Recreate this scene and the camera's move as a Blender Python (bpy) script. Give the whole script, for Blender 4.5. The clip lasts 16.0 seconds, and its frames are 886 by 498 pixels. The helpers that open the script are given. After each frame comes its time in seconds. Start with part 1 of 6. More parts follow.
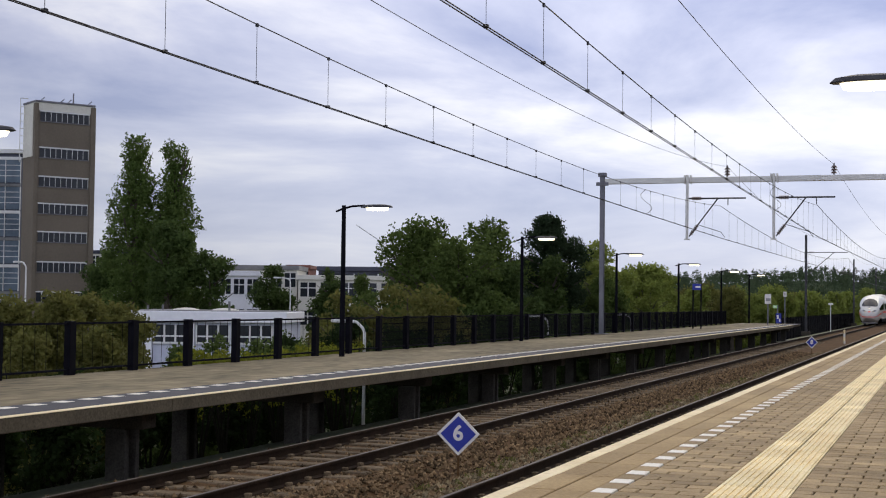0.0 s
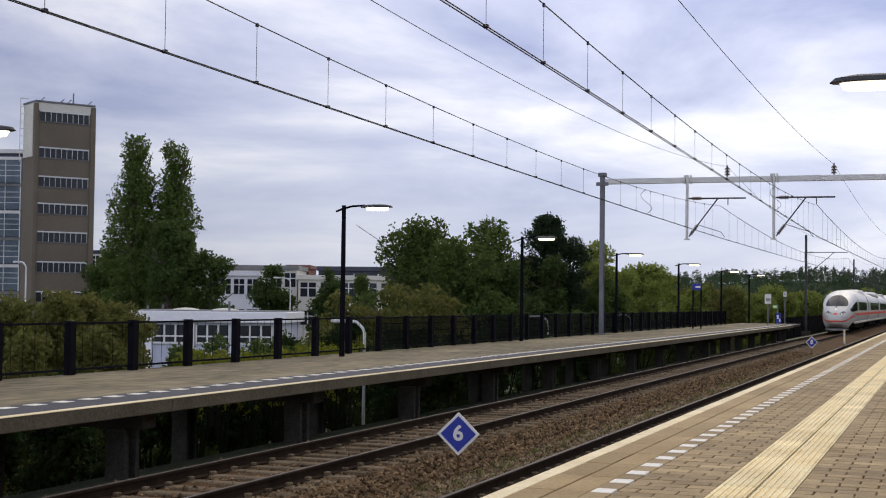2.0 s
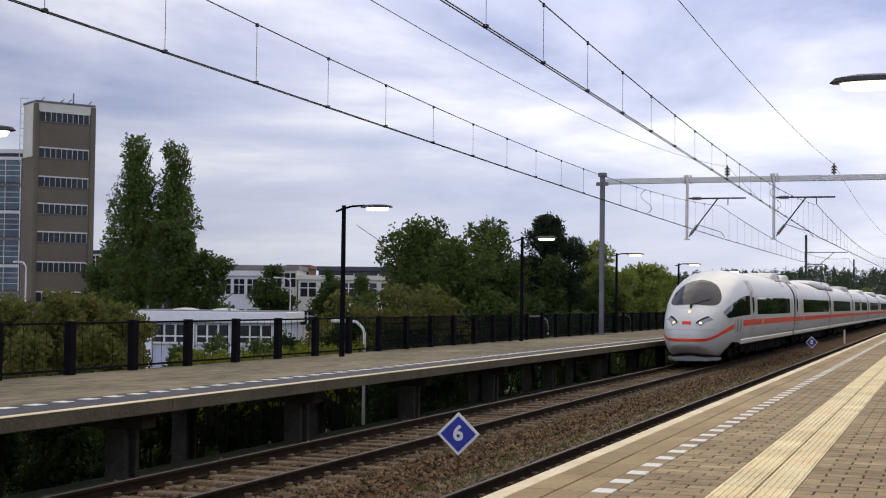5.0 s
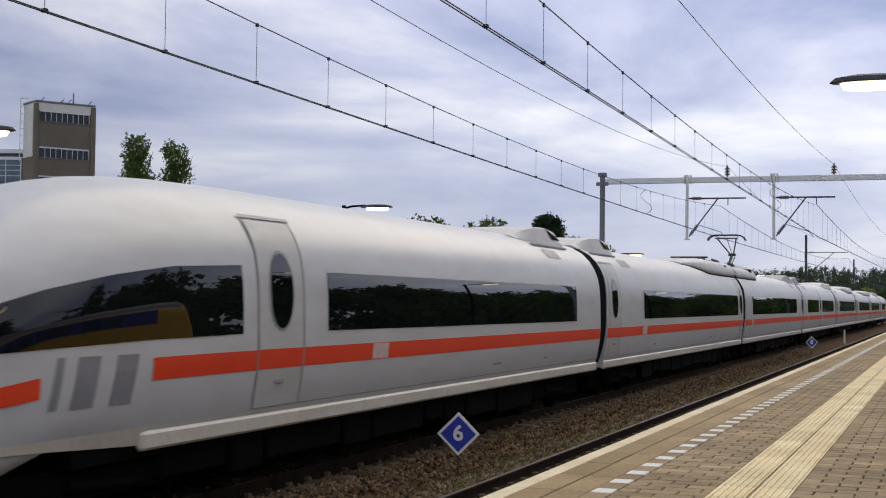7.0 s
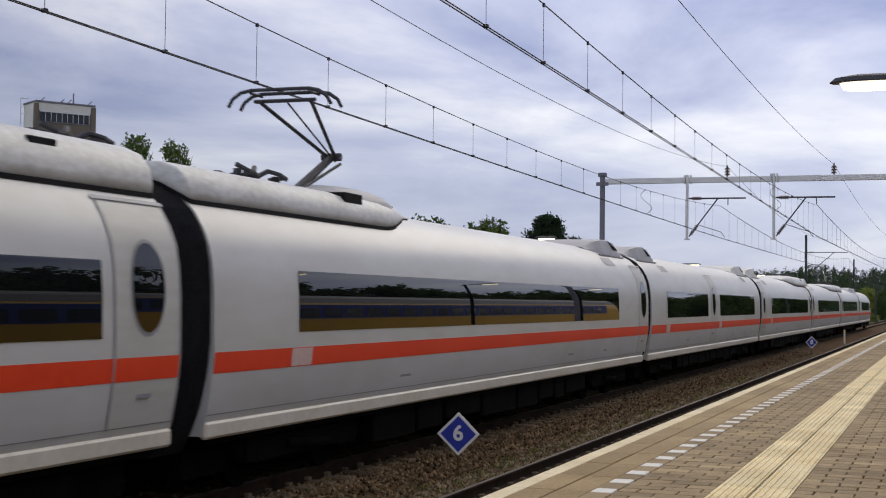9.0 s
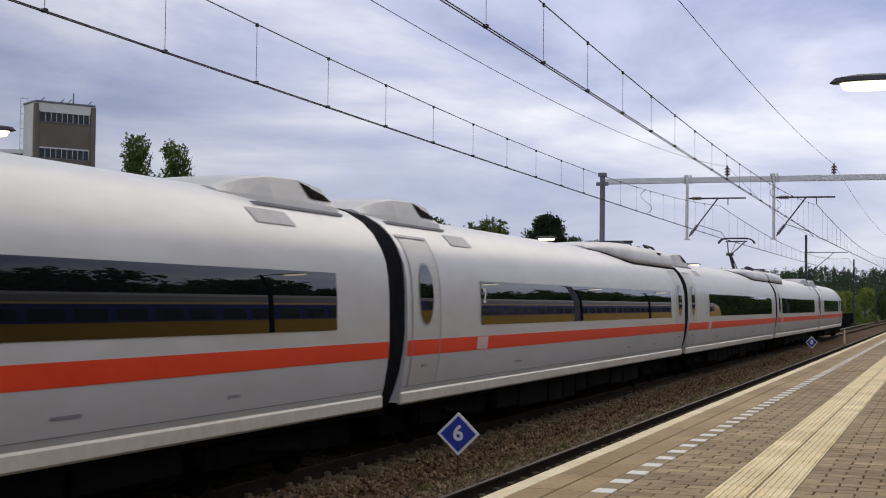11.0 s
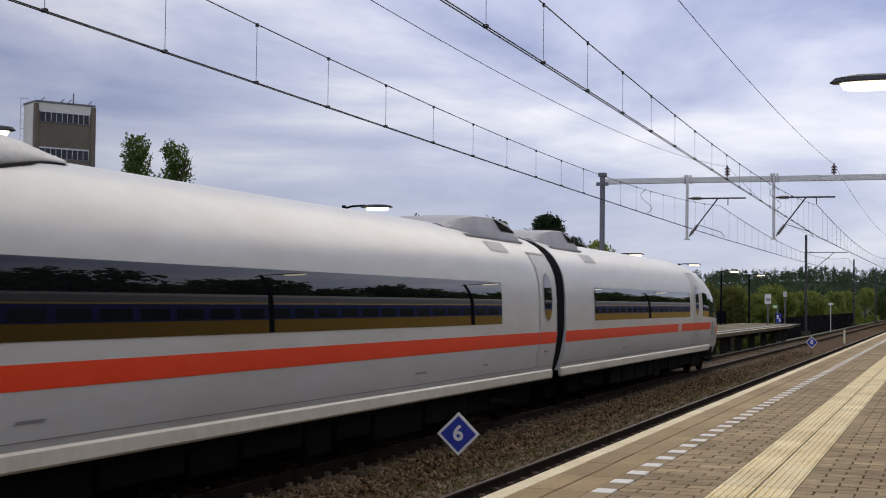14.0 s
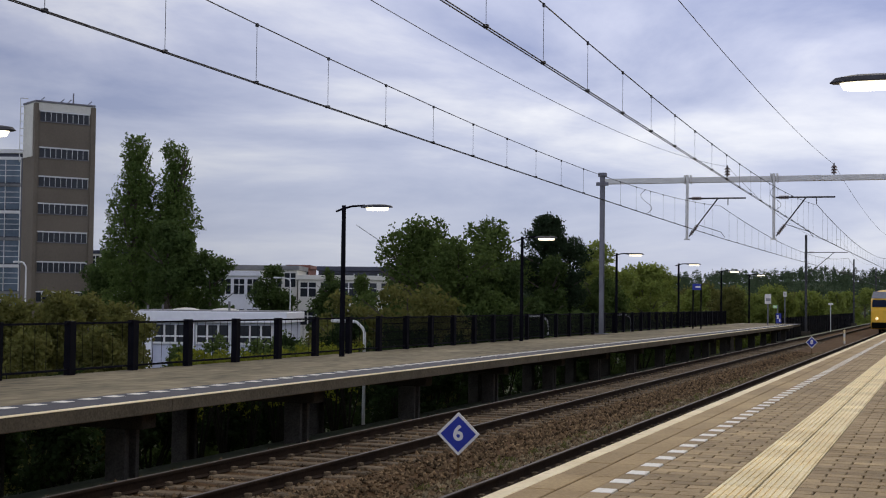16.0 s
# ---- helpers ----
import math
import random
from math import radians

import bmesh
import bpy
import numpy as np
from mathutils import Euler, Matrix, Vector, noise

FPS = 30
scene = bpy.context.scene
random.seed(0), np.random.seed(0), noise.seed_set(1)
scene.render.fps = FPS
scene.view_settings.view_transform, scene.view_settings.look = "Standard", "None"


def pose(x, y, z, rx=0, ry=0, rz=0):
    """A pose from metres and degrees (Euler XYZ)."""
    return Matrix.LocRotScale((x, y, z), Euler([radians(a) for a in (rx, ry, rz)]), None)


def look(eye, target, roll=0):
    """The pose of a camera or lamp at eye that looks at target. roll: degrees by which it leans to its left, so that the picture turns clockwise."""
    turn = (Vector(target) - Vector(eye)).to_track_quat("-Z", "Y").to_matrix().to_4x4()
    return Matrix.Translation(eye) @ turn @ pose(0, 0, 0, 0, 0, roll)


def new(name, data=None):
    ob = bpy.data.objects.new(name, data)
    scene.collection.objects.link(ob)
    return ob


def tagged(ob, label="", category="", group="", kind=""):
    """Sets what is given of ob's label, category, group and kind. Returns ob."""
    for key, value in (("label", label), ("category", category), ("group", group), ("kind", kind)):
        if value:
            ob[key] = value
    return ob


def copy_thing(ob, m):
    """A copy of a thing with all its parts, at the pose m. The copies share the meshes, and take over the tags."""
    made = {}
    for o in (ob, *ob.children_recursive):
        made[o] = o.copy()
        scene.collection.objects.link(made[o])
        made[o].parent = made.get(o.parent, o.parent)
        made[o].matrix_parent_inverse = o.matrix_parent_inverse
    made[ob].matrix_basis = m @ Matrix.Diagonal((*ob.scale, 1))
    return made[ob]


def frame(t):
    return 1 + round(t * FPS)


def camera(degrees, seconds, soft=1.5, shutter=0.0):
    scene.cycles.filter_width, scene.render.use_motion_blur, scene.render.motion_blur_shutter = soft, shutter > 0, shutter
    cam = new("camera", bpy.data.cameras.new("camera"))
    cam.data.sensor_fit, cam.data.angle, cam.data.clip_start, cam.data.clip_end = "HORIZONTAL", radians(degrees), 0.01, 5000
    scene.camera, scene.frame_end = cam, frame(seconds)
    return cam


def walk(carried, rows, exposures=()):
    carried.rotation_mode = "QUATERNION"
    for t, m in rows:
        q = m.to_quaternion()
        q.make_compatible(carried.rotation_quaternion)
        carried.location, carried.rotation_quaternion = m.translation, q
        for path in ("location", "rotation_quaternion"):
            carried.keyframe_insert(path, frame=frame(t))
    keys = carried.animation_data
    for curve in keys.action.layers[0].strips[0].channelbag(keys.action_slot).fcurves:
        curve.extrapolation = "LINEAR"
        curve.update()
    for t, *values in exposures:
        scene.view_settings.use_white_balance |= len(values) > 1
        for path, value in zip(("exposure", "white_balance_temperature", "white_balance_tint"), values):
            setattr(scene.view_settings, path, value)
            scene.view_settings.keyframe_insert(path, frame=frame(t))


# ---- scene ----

# ---- camera and its stand ----
cam = camera(35.0, 16.0, soft=1.1, shutter=0.1)
EYE_Z, YAW, PITCH, ROLL = 2.36, 19.764, 2.118, 0.706
yaw_r, pitch_r = radians(YAW), radians(PITCH)
AIM = (-math.sin(yaw_r) * math.cos(pitch_r), math.cos(yaw_r) * math.cos(pitch_r), EYE_Z + math.sin(pitch_r))
STAND = look((0, 0, EYE_Z), AIM, ROLL)
walk(cam, [(0, STAND), (16, STAND)], [(0, 0.05, 6500, 10), (6.3, 0.07, 6500, 10), (7.2, -0.15, 6380, 10), (13, -0.18, 6380, 10), (16, -0.22, 6350, 10)])

# ---- plan, in metres: z = 0 is the rail head, y runs along the tracks ----
HP = 0.857            # platform height
EDGE = -3.377         # edge of the near platform
TR_N, TR_F = -4.97, -9.216   # centre lines of the two tracks
EDGE_F = -10.918      # edge of the far platform
BACK_F = -15.95       # back of the far platform
END_F = 117.4         # end of the far platform
FENCE_X = -15.8
PORTAL_Y = 66.1
LOW = -2.4            # the land beyond the embankment

# ---- sky and sun ----
world = bpy.data.worlds.new("overcast_sky")
scene.world = world
world.use_nodes = True
wn, wl = world.node_tree.nodes, world.node_tree.links
wn.clear()
SUN_EL, SUN_AZ = radians(40), radians(4)


w_out = wn.new("ShaderNodeOutputWorld")
sky = wn.new("ShaderNodeTexSky")
sky.sky_type, sky.sun_disc, sky.sun_elevation, sky.sun_rotation = "NISHITA", False, SUN_EL, SUN_AZ
bg_sky = wn.new("ShaderNodeBackground")
bg_sky.inputs[1].default_value = 0.1
wl.new(sky.outputs[0], bg_sky.inputs[0])
co = wn.new("ShaderNodeTexCoord")
sep = wn.new("ShaderNodeSeparateXYZ")
wl.new(co.outputs["Generated"], sep.inputs[0])
# cloud layer: the direction thrown onto a flat sheet overhead
lift = wn.new("ShaderNodeMath")
lift.operation = "MAXIMUM"
lift.inputs[1].default_value = 0.0
wl.new(sep.outputs[2], lift.inputs[0])
lift2 = wn.new("ShaderNodeMath")
lift2.operation = "ADD"
lift2.inputs[1].default_value = 0.16
wl.new(lift.outputs[0], lift2.inputs[0])
sheet = wn.new("ShaderNodeVectorMath")
sheet.operation = "DIVIDE"
wl.new(co.outputs["Generated"], sheet.inputs[0])
comb = wn.new("ShaderNodeCombineXYZ")
for i in range(3):
    wl.new(lift2.outputs[0], comb.inputs[i])
wl.new(comb.outputs[0], sheet.inputs[1])
mp = wn.new("ShaderNodeMapping")
mp.inputs["Scale"].default_value = (0.9, 0.8, 0.02)
mp.inputs["Location"].default_value = (3.1, 1.7, 0)
mp.inputs["Rotation"].default_value = (0, 0, radians(-24))
wl.new(sheet.outputs[0], mp.inputs[0])
nz = wn.new("ShaderNodeTexNoise")
nz.inputs["Scale"].default_value, nz.inputs["Detail"].default_value = 1.25, 9
nz.inputs["Roughness"].default_value, nz.inputs["Distortion"].default_value = 0.56, 0.3
wl.new(mp.outputs[0], nz.inputs["Vector"])
ramp = wn.new("ShaderNodeValToRGB")
ramp.color_ramp.elements[0].position, ramp.color_ramp.elements[0].color = 0.34, (0.318, 0.362, 0.57, 1)
ramp.color_ramp.elements[1].position, ramp.color_ramp.elements[1].color = 0.67, (1.0, 0.985, 1.0, 1)
e = ramp.color_ramp.elements.new(0.5)
e.color = (0.58, 0.605, 0.77, 1)
wl.new(nz.outputs[0], ramp.inputs[0])
# the bright side of the sky, where the sun stands behind the cloud
dirn = wn.new("ShaderNodeVectorMath")
dirn.operation = "DOT_PRODUCT"
dirn.inputs[1].default_value = (math.sin(SUN_AZ) * math.cos(SUN_EL), math.cos(SUN_AZ) * math.cos(SUN_EL), math.sin(SUN_EL))
wl.new(co.outputs["Generated"], dirn.inputs[0])
to_unit = wn.new("ShaderNodeMapRange")
to_unit.inputs[1].default_value, to_unit.inputs[2].default_value = -1.0, 1.0
wl.new(dirn.outputs["Value"], to_unit.inputs[0])
glow = wn.new("ShaderNodeValToRGB")
wl.new(to_unit.outputs[0], glow.inputs[0])
GLOW = [(0.0, 2.1), (0.25, 1.9), (0.42, 1.35), (0.58, 0.88), (0.78, 0.80), (0.83, 0.85), (0.90, 1.19), (1.0, 1.56)]
glow.color_ramp.elements[0].position, glow.color_ramp.elements[0].color = GLOW[0][0], (GLOW[0][1] / 2,) * 3 + (1,)
glow.color_ramp.elements[1].position, glow.color_ramp.elements[1].color = GLOW[-1][0], (GLOW[-1][1] / 2,) * 3 + (1,)
for at_, v_ in GLOW[1:-1]:
    glow.color_ramp.elements.new(at_).color = (v_ / 2, v_ / 2, v_ / 2, 1)
# far off the layers of cloud run together
far_f = wn.new("ShaderNodeMapRange")
far_f.inputs[1].default_value, far_f.inputs[2].default_value = 0.0, 0.17
far_f.inputs[3].default_value, far_f.inputs[4].default_value = 0.85, 0.0
wl.new(sep.outputs[2], far_f.inputs[0])
far_mix = wn.new("ShaderNodeMix")
far_mix.data_type = "RGBA"
far_mix.inputs[7].default_value = (0.54, 0.59, 0.74, 1)
wl.new(far_f.outputs[0], far_mix.inputs[0])
wl.new(ramp.outputs[0], far_mix.inputs[6])
tint = wn.new("ShaderNodeVectorMath")
tint.operation = "SCALE"
wl.new(far_mix.outputs[2], tint.inputs[0])
wl.new(glow.outputs[0], tint.inputs["Scale"])
bg_cloud = wn.new("ShaderNodeBackground")
bg_cloud.inputs[1].default_value = 2.0
wl.new(tint.outputs[0], bg_cloud.inputs[0])
cover = wn.new("ShaderNodeMixShader")
cover.inputs[0].default_value = 0.93
wl.new(bg_sky.outputs[0], cover.inputs[1])
wl.new(bg_cloud.outputs[0], cover.inputs[2])
wl.new(cover.outputs[0], w_out.inputs[0])

sun = new("sun", bpy.data.lights.new("sun", "SUN"))
sun.data.energy, sun.data.angle, sun.data.color = 1.15, radians(48), (1.0, 0.86, 0.62)
sun.matrix_basis = look((math.sin(SUN_AZ) * 50, math.cos(SUN_AZ) * 50, 50 * math.tan(SUN_EL)), (0, 0, 0))


# ---- materials ----
def surf(name, a, b, scale=4.0, rough=0.7, bump=0.1, metal=0.0, fine=30.0, spec=0.5, vary=0.0, stretch=None, emit=None, power=0.0, island=False, spread=0.08):
    """Two-scale noise between the colours a and b, with bump; vary shifts each piece's brightness."""
    m = bpy.data.materials.new(name)
    m.use_nodes = True
    n, l = m.node_tree.nodes, m.node_tree.links
    bs = n["Principled BSDF"]
    bs.inputs["Metallic"].default_value = metal
    bs.inputs["Specular IOR Level"].default_value = spec
    tc = n.new("ShaderNodeTexCoord")
    src = tc.outputs["Object"]
    if vary and not island:
        # each piece lies in one common field of stains
        at = n.new("ShaderNodeVectorMath")
        l.new(src, at.inputs[0])
        l.new(n.new("ShaderNodeObjectInfo").outputs["Location"], at.inputs[1])
        src = at.outputs[0]
    if stretch:
        mpg = n.new("ShaderNodeMapping")
        mpg.inputs["Scale"].default_value = stretch
        l.new(src, mpg.inputs[0])
        src = mpg.outputs[0]
    big = n.new("ShaderNodeTexNoise")
    big.inputs["Scale"].default_value, big.inputs["Detail"].default_value = scale, 4
    small = n.new("ShaderNodeTexNoise")
    small.inputs["Scale"].default_value, small.inputs["Detail"].default_value = fine, 6
    l.new(src, big.inputs["Vector"])
    l.new(src, small.inputs["Vector"])
    add = n.new("ShaderNodeMath")
    add.operation = "ADD"
    l.new(big.outputs[0], add.inputs[0])
    l.new(small.outputs[0], add.inputs[1])
    rp = n.new("ShaderNodeMapRange")
    rp.inputs[1].default_value, rp.inputs[2].default_value = 0.65, 1.35
    l.new(add.outputs[0], rp.inputs[0])
    mix = n.new("ShaderNodeMix")
    mix.data_type = "RGBA"
    mix.inputs[6].default_value, mix.inputs[7].default_value = (*a, 1), (*b, 1)
    l.new(rp.outputs[0], mix.inputs[0])
    col = mix.outputs[2]
    if vary:
        if island:
            rnd = n.new("ShaderNodeNewGeometry").outputs["Random Per Island"]
        else:
            rnd = n.new("ShaderNodeObjectInfo").outputs["Random"]
        vr = n.new("ShaderNodeMapRange")
        vr.inputs[3].default_value, vr.inputs[4].default_value = 1 - vary, 1 + vary
        l.new(rnd, vr.inputs[0])
        sc = n.new("ShaderNodeVectorMath")
        sc.operation = "SCALE"
        l.new(col, sc.inputs[0])
        l.new(vr.outputs[0], sc.inputs["Scale"])
        col = sc.outputs[0]
    l.new(col, bs.inputs["Base Color"])
    rr = n.new("ShaderNodeMapRange")
    rr.inputs[3].default_value, rr.inputs[4].default_value = max(0.0, rough - spread), min(1, rough + spread)
    l.new(small.outputs[0], rr.inputs[0])
    l.new(rr.outputs[0], bs.inputs["Roughness"])
    if bump:
        bp = n.new("ShaderNodeBump")
        bp.inputs["Strength"].default_value, bp.inputs["Distance"].default_value = bump, 0.02
        l.new(small.outputs[0], bp.inputs["Height"])
        l.new(bp.outputs[0], bs.inputs["Normal"])
    if emit:
        bs.inputs["Emission Color"].default_value = (*emit, 1)
        bs.inputs["Emission Strength"].default_value = power
    return m


M = {}
M["concrete"] = surf("concrete", (0.06, 0.05, 0.031), (0.175, 0.145, 0.095), 1.2, 0.85, 0.25, spec=0.15)
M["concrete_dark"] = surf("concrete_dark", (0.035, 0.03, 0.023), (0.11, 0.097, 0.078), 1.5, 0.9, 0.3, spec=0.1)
# pillar concrete, its tone lowered to hold the shade below the deck
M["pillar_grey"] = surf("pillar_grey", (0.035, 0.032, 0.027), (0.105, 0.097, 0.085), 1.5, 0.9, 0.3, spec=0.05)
M["paver"] = surf("paver", (0.20, 0.138, 0.064), (0.47, 0.345, 0.178), 1.1, 0.8, 0.25, fine=60, vary=0.2, spec=0.2)
M["paver_rest"] = surf("paver_rest", (0.20, 0.138, 0.064), (0.47, 0.345, 0.178), 1.1, 0.8, 0.25, fine=60, vary=0.2, island=True, spec=0.2)
M["joint"] = surf("joint", (0.035, 0.028, 0.018), (0.075, 0.06, 0.04), 3, 0.95, 0.3, spec=0.1)
M["tactile"] = surf("tactile", (0.72, 0.56, 0.28), (0.98, 0.86, 0.53), 1.2, 0.75, 0.2, vary=0.08, spec=0.2)
M["edge_strip"] = surf("edge_strip", (0.66, 0.53, 0.28), (0.90, 0.77, 0.48), 1.5, 0.75, 0.2, vary=0.08)
M["edge_slab"] = surf("edge_slab", (0.25, 0.165, 0.07), (0.46, 0.335, 0.16), 0.8, 0.8, 0.2, vary=0.1, spec=0.2)
M["white_line"] = surf("white_line", (0.72, 0.68, 0.56), (0.88, 0.84, 0.72), 4, 0.7, 0.1)
M["black_line"] = surf("black_line", (0.022, 0.022, 0.028), (0.055, 0.053, 0.06), 3, 0.85, 0.15)
M["asphalt_pale"] = surf("asphalt_pale", (0.062, 0.052, 0.028), (0.30, 0.25, 0.15), 0.7, 0.9, 0.3, fine=5, stretch=(1, 0.35, 1), spec=0.15)
M["ballast"] = surf("ballast", (0.045, 0.024, 0.010), (0.14, 0.082, 0.037), 0.8, 0.95, 0.8, fine=18, spec=0.06)
M["stones"] = surf("stones", (0.07, 0.045, 0.021), (0.24, 0.163, 0.086), 3, 0.95, 0.3, vary=0.75, island=True, spec=0.08)
M["rail_rust"] = surf("rail_rust", (0.014, 0.009, 0.006), (0.04, 0.025, 0.015), 3, 0.85, 0.2, spec=0.06)
M["rail_top"] = surf("rail_top", (0.06, 0.046, 0.035), (0.115, 0.092, 0.075), 4, 0.55, 0.03, metal=0.15, spec=0.1)
M["sleeper"] = surf("sleeper", (0.065, 0.047, 0.028), (0.20, 0.15, 0.092), 2, 0.9, 0.35, vary=0.25, spec=0.08)
M["grass"] = surf("grass", (0.035, 0.045, 0.016), (0.10, 0.115, 0.04), 0.25, 0.95, 0.6, fine=6)
M["train_white"] = surf("train_white", (0.515, 0.505, 0.45), (0.62, 0.625, 0.59), 0.35, 0.32, 0.0, fine=2.5, stretch=(1, 0.4, 1.6), spread=0.02, spec=0.4)
M["cover_white"] = surf("cover_white", (0.40, 0.39, 0.35), (0.66, 0.67, 0.645), 1.6, 0.4, 0.05, fine=11, stretch=(1, 0.6, 1.5), spec=0.35)
M["train_low"] = surf("train_low", (0.47, 0.455, 0.39), (0.57, 0.57, 0.52), 0.5, 0.42, 0.0, fine=4, stretch=(1, 0.3, 2), spread=0.02)
M["train_red"] = surf("train_red", (0.78, 0.052, 0.014), (0.86, 0.075, 0.022), 0.5, 0.4, 0.0, fine=5, spec=0.2)
M["train_sill"] = surf("train_sill", (0.58, 0.53, 0.41), (0.74, 0.69, 0.57), 1, 0.4, 0.05, fine=9)
M["headlight_glass"] = surf("headlight_glass", (0.16, 0.16, 0.17), (0.34, 0.34, 0.35), 5, 0.15, 0.0, fine=9, spec=0.6, spread=0.04)
M["notice_pink"] = surf("notice_pink", (0.62, 0.42, 0.36), (0.74, 0.56, 0.5), 9, 0.5, 0.0, fine=14)
M["glass_dark"] = surf("glass_dark", (0.004, 0.005, 0.006), (0.007, 0.008, 0.009), 1, 0.012, 0.0, spec=0.5, spread=0.006)
M["windscreen_glass"] = surf("windscreen_glass", (0.010, 0.013, 0.024), (0.018, 0.024, 0.042), 1, 0.03, 0.0, spec=0.035, spread=0.01)
M["stones_pale"] = surf("stones_pale", (0.12, 0.092, 0.045), (0.3, 0.24, 0.14), 3, 0.95, 0.3, vary=0.5, island=True, spec=0.08)
M["rubber"] = surf("rubber", (0.006, 0.006, 0.007), (0.018, 0.018, 0.019), 3, 0.8, 0.2, spec=0.12)
# near black: the deep shade under the trains is put into this colour
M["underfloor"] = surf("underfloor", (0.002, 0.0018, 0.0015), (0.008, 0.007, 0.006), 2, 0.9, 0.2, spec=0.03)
M["steel_dark"] = surf("steel_dark", (0.02, 0.02, 0.022), (0.05, 0.05, 0.055), 3, 0.6, 0.08, metal=0.1)
M["logo_grey"] = surf("logo_grey", (0.22, 0.22, 0.22), (0.30, 0.30, 0.30), 3, 0.4, 0.0)
M["seam"] = surf("seam", (0.22, 0.22, 0.22), (0.34, 0.34, 0.33), 3, 0.6, 0.0)
M["train_grey"] = surf("train_grey", (0.25, 0.25, 0.26), (0.36, 0.36, 0.37), 2, 0.5, 0.05)
M["head_light"] = surf("head_light", (0.8, 0.7, 0.5), (0.9, 0.8, 0.6), 3, 0.2, 0.0, emit=(1.0, 0.78, 0.42), power=1.1)
M["galv"] = surf("galv", (0.52, 0.52, 0.49), (0.68, 0.68, 0.65), 2, 0.6, 0.05)
M["mast_grey"] = surf("mast_grey", (0.10, 0.10, 0.12), (0.19, 0.19, 0.21), 1.5, 0.6, 0.08)
M["wire"] = surf("wire", (0.02, 0.02, 0.022), (0.045, 0.045, 0.05), 6, 0.5, 0.0, metal=0.3, spec=0.12)
M["insulator"] = surf("insulator", (0.05, 0.03, 0.025), (0.09, 0.06, 0.05), 6, 0.3, 0.0)
M["black_paint"] = surf("black_paint", (0.003, 0.003, 0.005), (0.008, 0.008, 0.012), 3, 0.8, 0.05, spec=0.05)
M["mesh_panel"] = surf("mesh_panel", (0.003, 0.003, 0.004), (0.007, 0.007, 0.009), 3, 0.85, 0.05, spec=0.04)
M["lamp_glow"] = surf("lamp_glow", (0.9, 0.85, 0.7), (0.95, 0.9, 0.8), 3, 0.3, 0.0, emit=(1.0, 0.86, 0.60), power=2.8)
M["sign_blue"] = surf("sign_blue", (0.006, 0.02, 0.24), (0.012, 0.03, 0.32), 3, 0.4, 0.02)
M["sign_white"] = surf("sign_white", (0.62, 0.60, 0.54), (0.8, 0.78, 0.72), 3, 0.5, 0.03)
M["sign_green"] = surf("sign_green", (0.35, 0.6, 0.25), (0.45, 0.7, 0.3), 3, 0.5, 0.0)
M["sign_red"] = surf("sign_red", (0.45, 0.10, 0.04), (0.55, 0.14, 0.06), 3, 0.5, 0.0)
M["brick_brown"] = surf("brick_brown", (0.115, 0.095, 0.070), (0.175, 0.145, 0.108), 0.25, 0.9, 0.2, fine=5)
M["white_wall"] = surf("white_wall", (0.72, 0.72, 0.74), (0.84, 0.84, 0.86), 0.3, 0.8, 0.05, fine=4)
M["cream_wall"] = surf("cream_wall", (0.55, 0.53, 0.46), (0.7, 0.68, 0.6), 0.3, 0.8, 0.05, fine=4)
M["blue_wall"] = surf("blue_wall", (0.42, 0.44, 0.54), (0.54, 0.56, 0.64), 0.4, 0.8, 0.05, fine=4)
M["slate"] = surf("slate", (0.03, 0.033, 0.05), (0.06, 0.065, 0.09), 0.4, 0.8, 0.1, fine=5)
M["roof_grey"] = surf("roof_grey", (0.12, 0.12, 0.12), (0.22, 0.22, 0.21), 0.4, 0.9, 0.2, fine=4)
M["window_far"] = surf("window_far", (0.012, 0.014, 0.018), (0.03, 0.034, 0.04), 1, 0.15, 0.0, spec=0.3)
M["facade_glass"] = surf("facade_glass", (0.05, 0.075, 0.10), (0.14, 0.185, 0.23), 0.15, 0.35, 0.0, fine=0.8, spec=0.2)
M["frame_white"] = surf("frame_white", (0.55, 0.55, 0.53), (0.72, 0.72, 0.70), 2, 0.6, 0.05)
M["red_brick"] = surf("red_brick", (0.16, 0.06, 0.045), (0.24, 0.1, 0.075), 0.4, 0.9, 0.1, fine=5)
M["bark"] = surf("bark", (0.05, 0.04, 0.03), (0.11, 0.09, 0.07), 2, 0.9, 0.5, fine=12)
M["ns_yellow"] = surf("ns_yellow", (0.75, 0.42, 0.012), (0.85, 0.50, 0.03), 0.6, 0.4, 0.0, fine=4)
M["ns_blue"] = surf("ns_blue", (0.010, 0.028, 0.24), (0.02, 0.045, 0.32), 0.6, 0.4, 0.0, fine=4)
M["ns_grey"] = surf("ns_grey", (0.16, 0.16, 0.17), (0.25, 0.25, 0.26), 0.8, 0.6, 0.05, fine=5)


def leaf(name, a, b):
    """Leaf: soft noise between two greens, partly letting light through."""
    m = surf(name, a, b, 0.7, 0.75, 0.0, fine=5, vary=0.20, island=True, spec=0.08)
    n, l = m.node_tree.nodes, m.node_tree.links
    bs, out = n["Principled BSDF"], n["Material Output"]
    tr = n.new("ShaderNodeBsdfTranslucent")
    l.new(bs.inputs["Base Color"].links[0].from_socket, tr.inputs[0])
    mx = n.new("ShaderNodeMixShader")
    mx.inputs[0].default_value = 0.38
    l.new(bs.outputs[0], mx.inputs[1])
    l.new(tr.outputs[0], mx.inputs[2])
    l.new(mx.outputs[0], out.inputs[0])
    return m


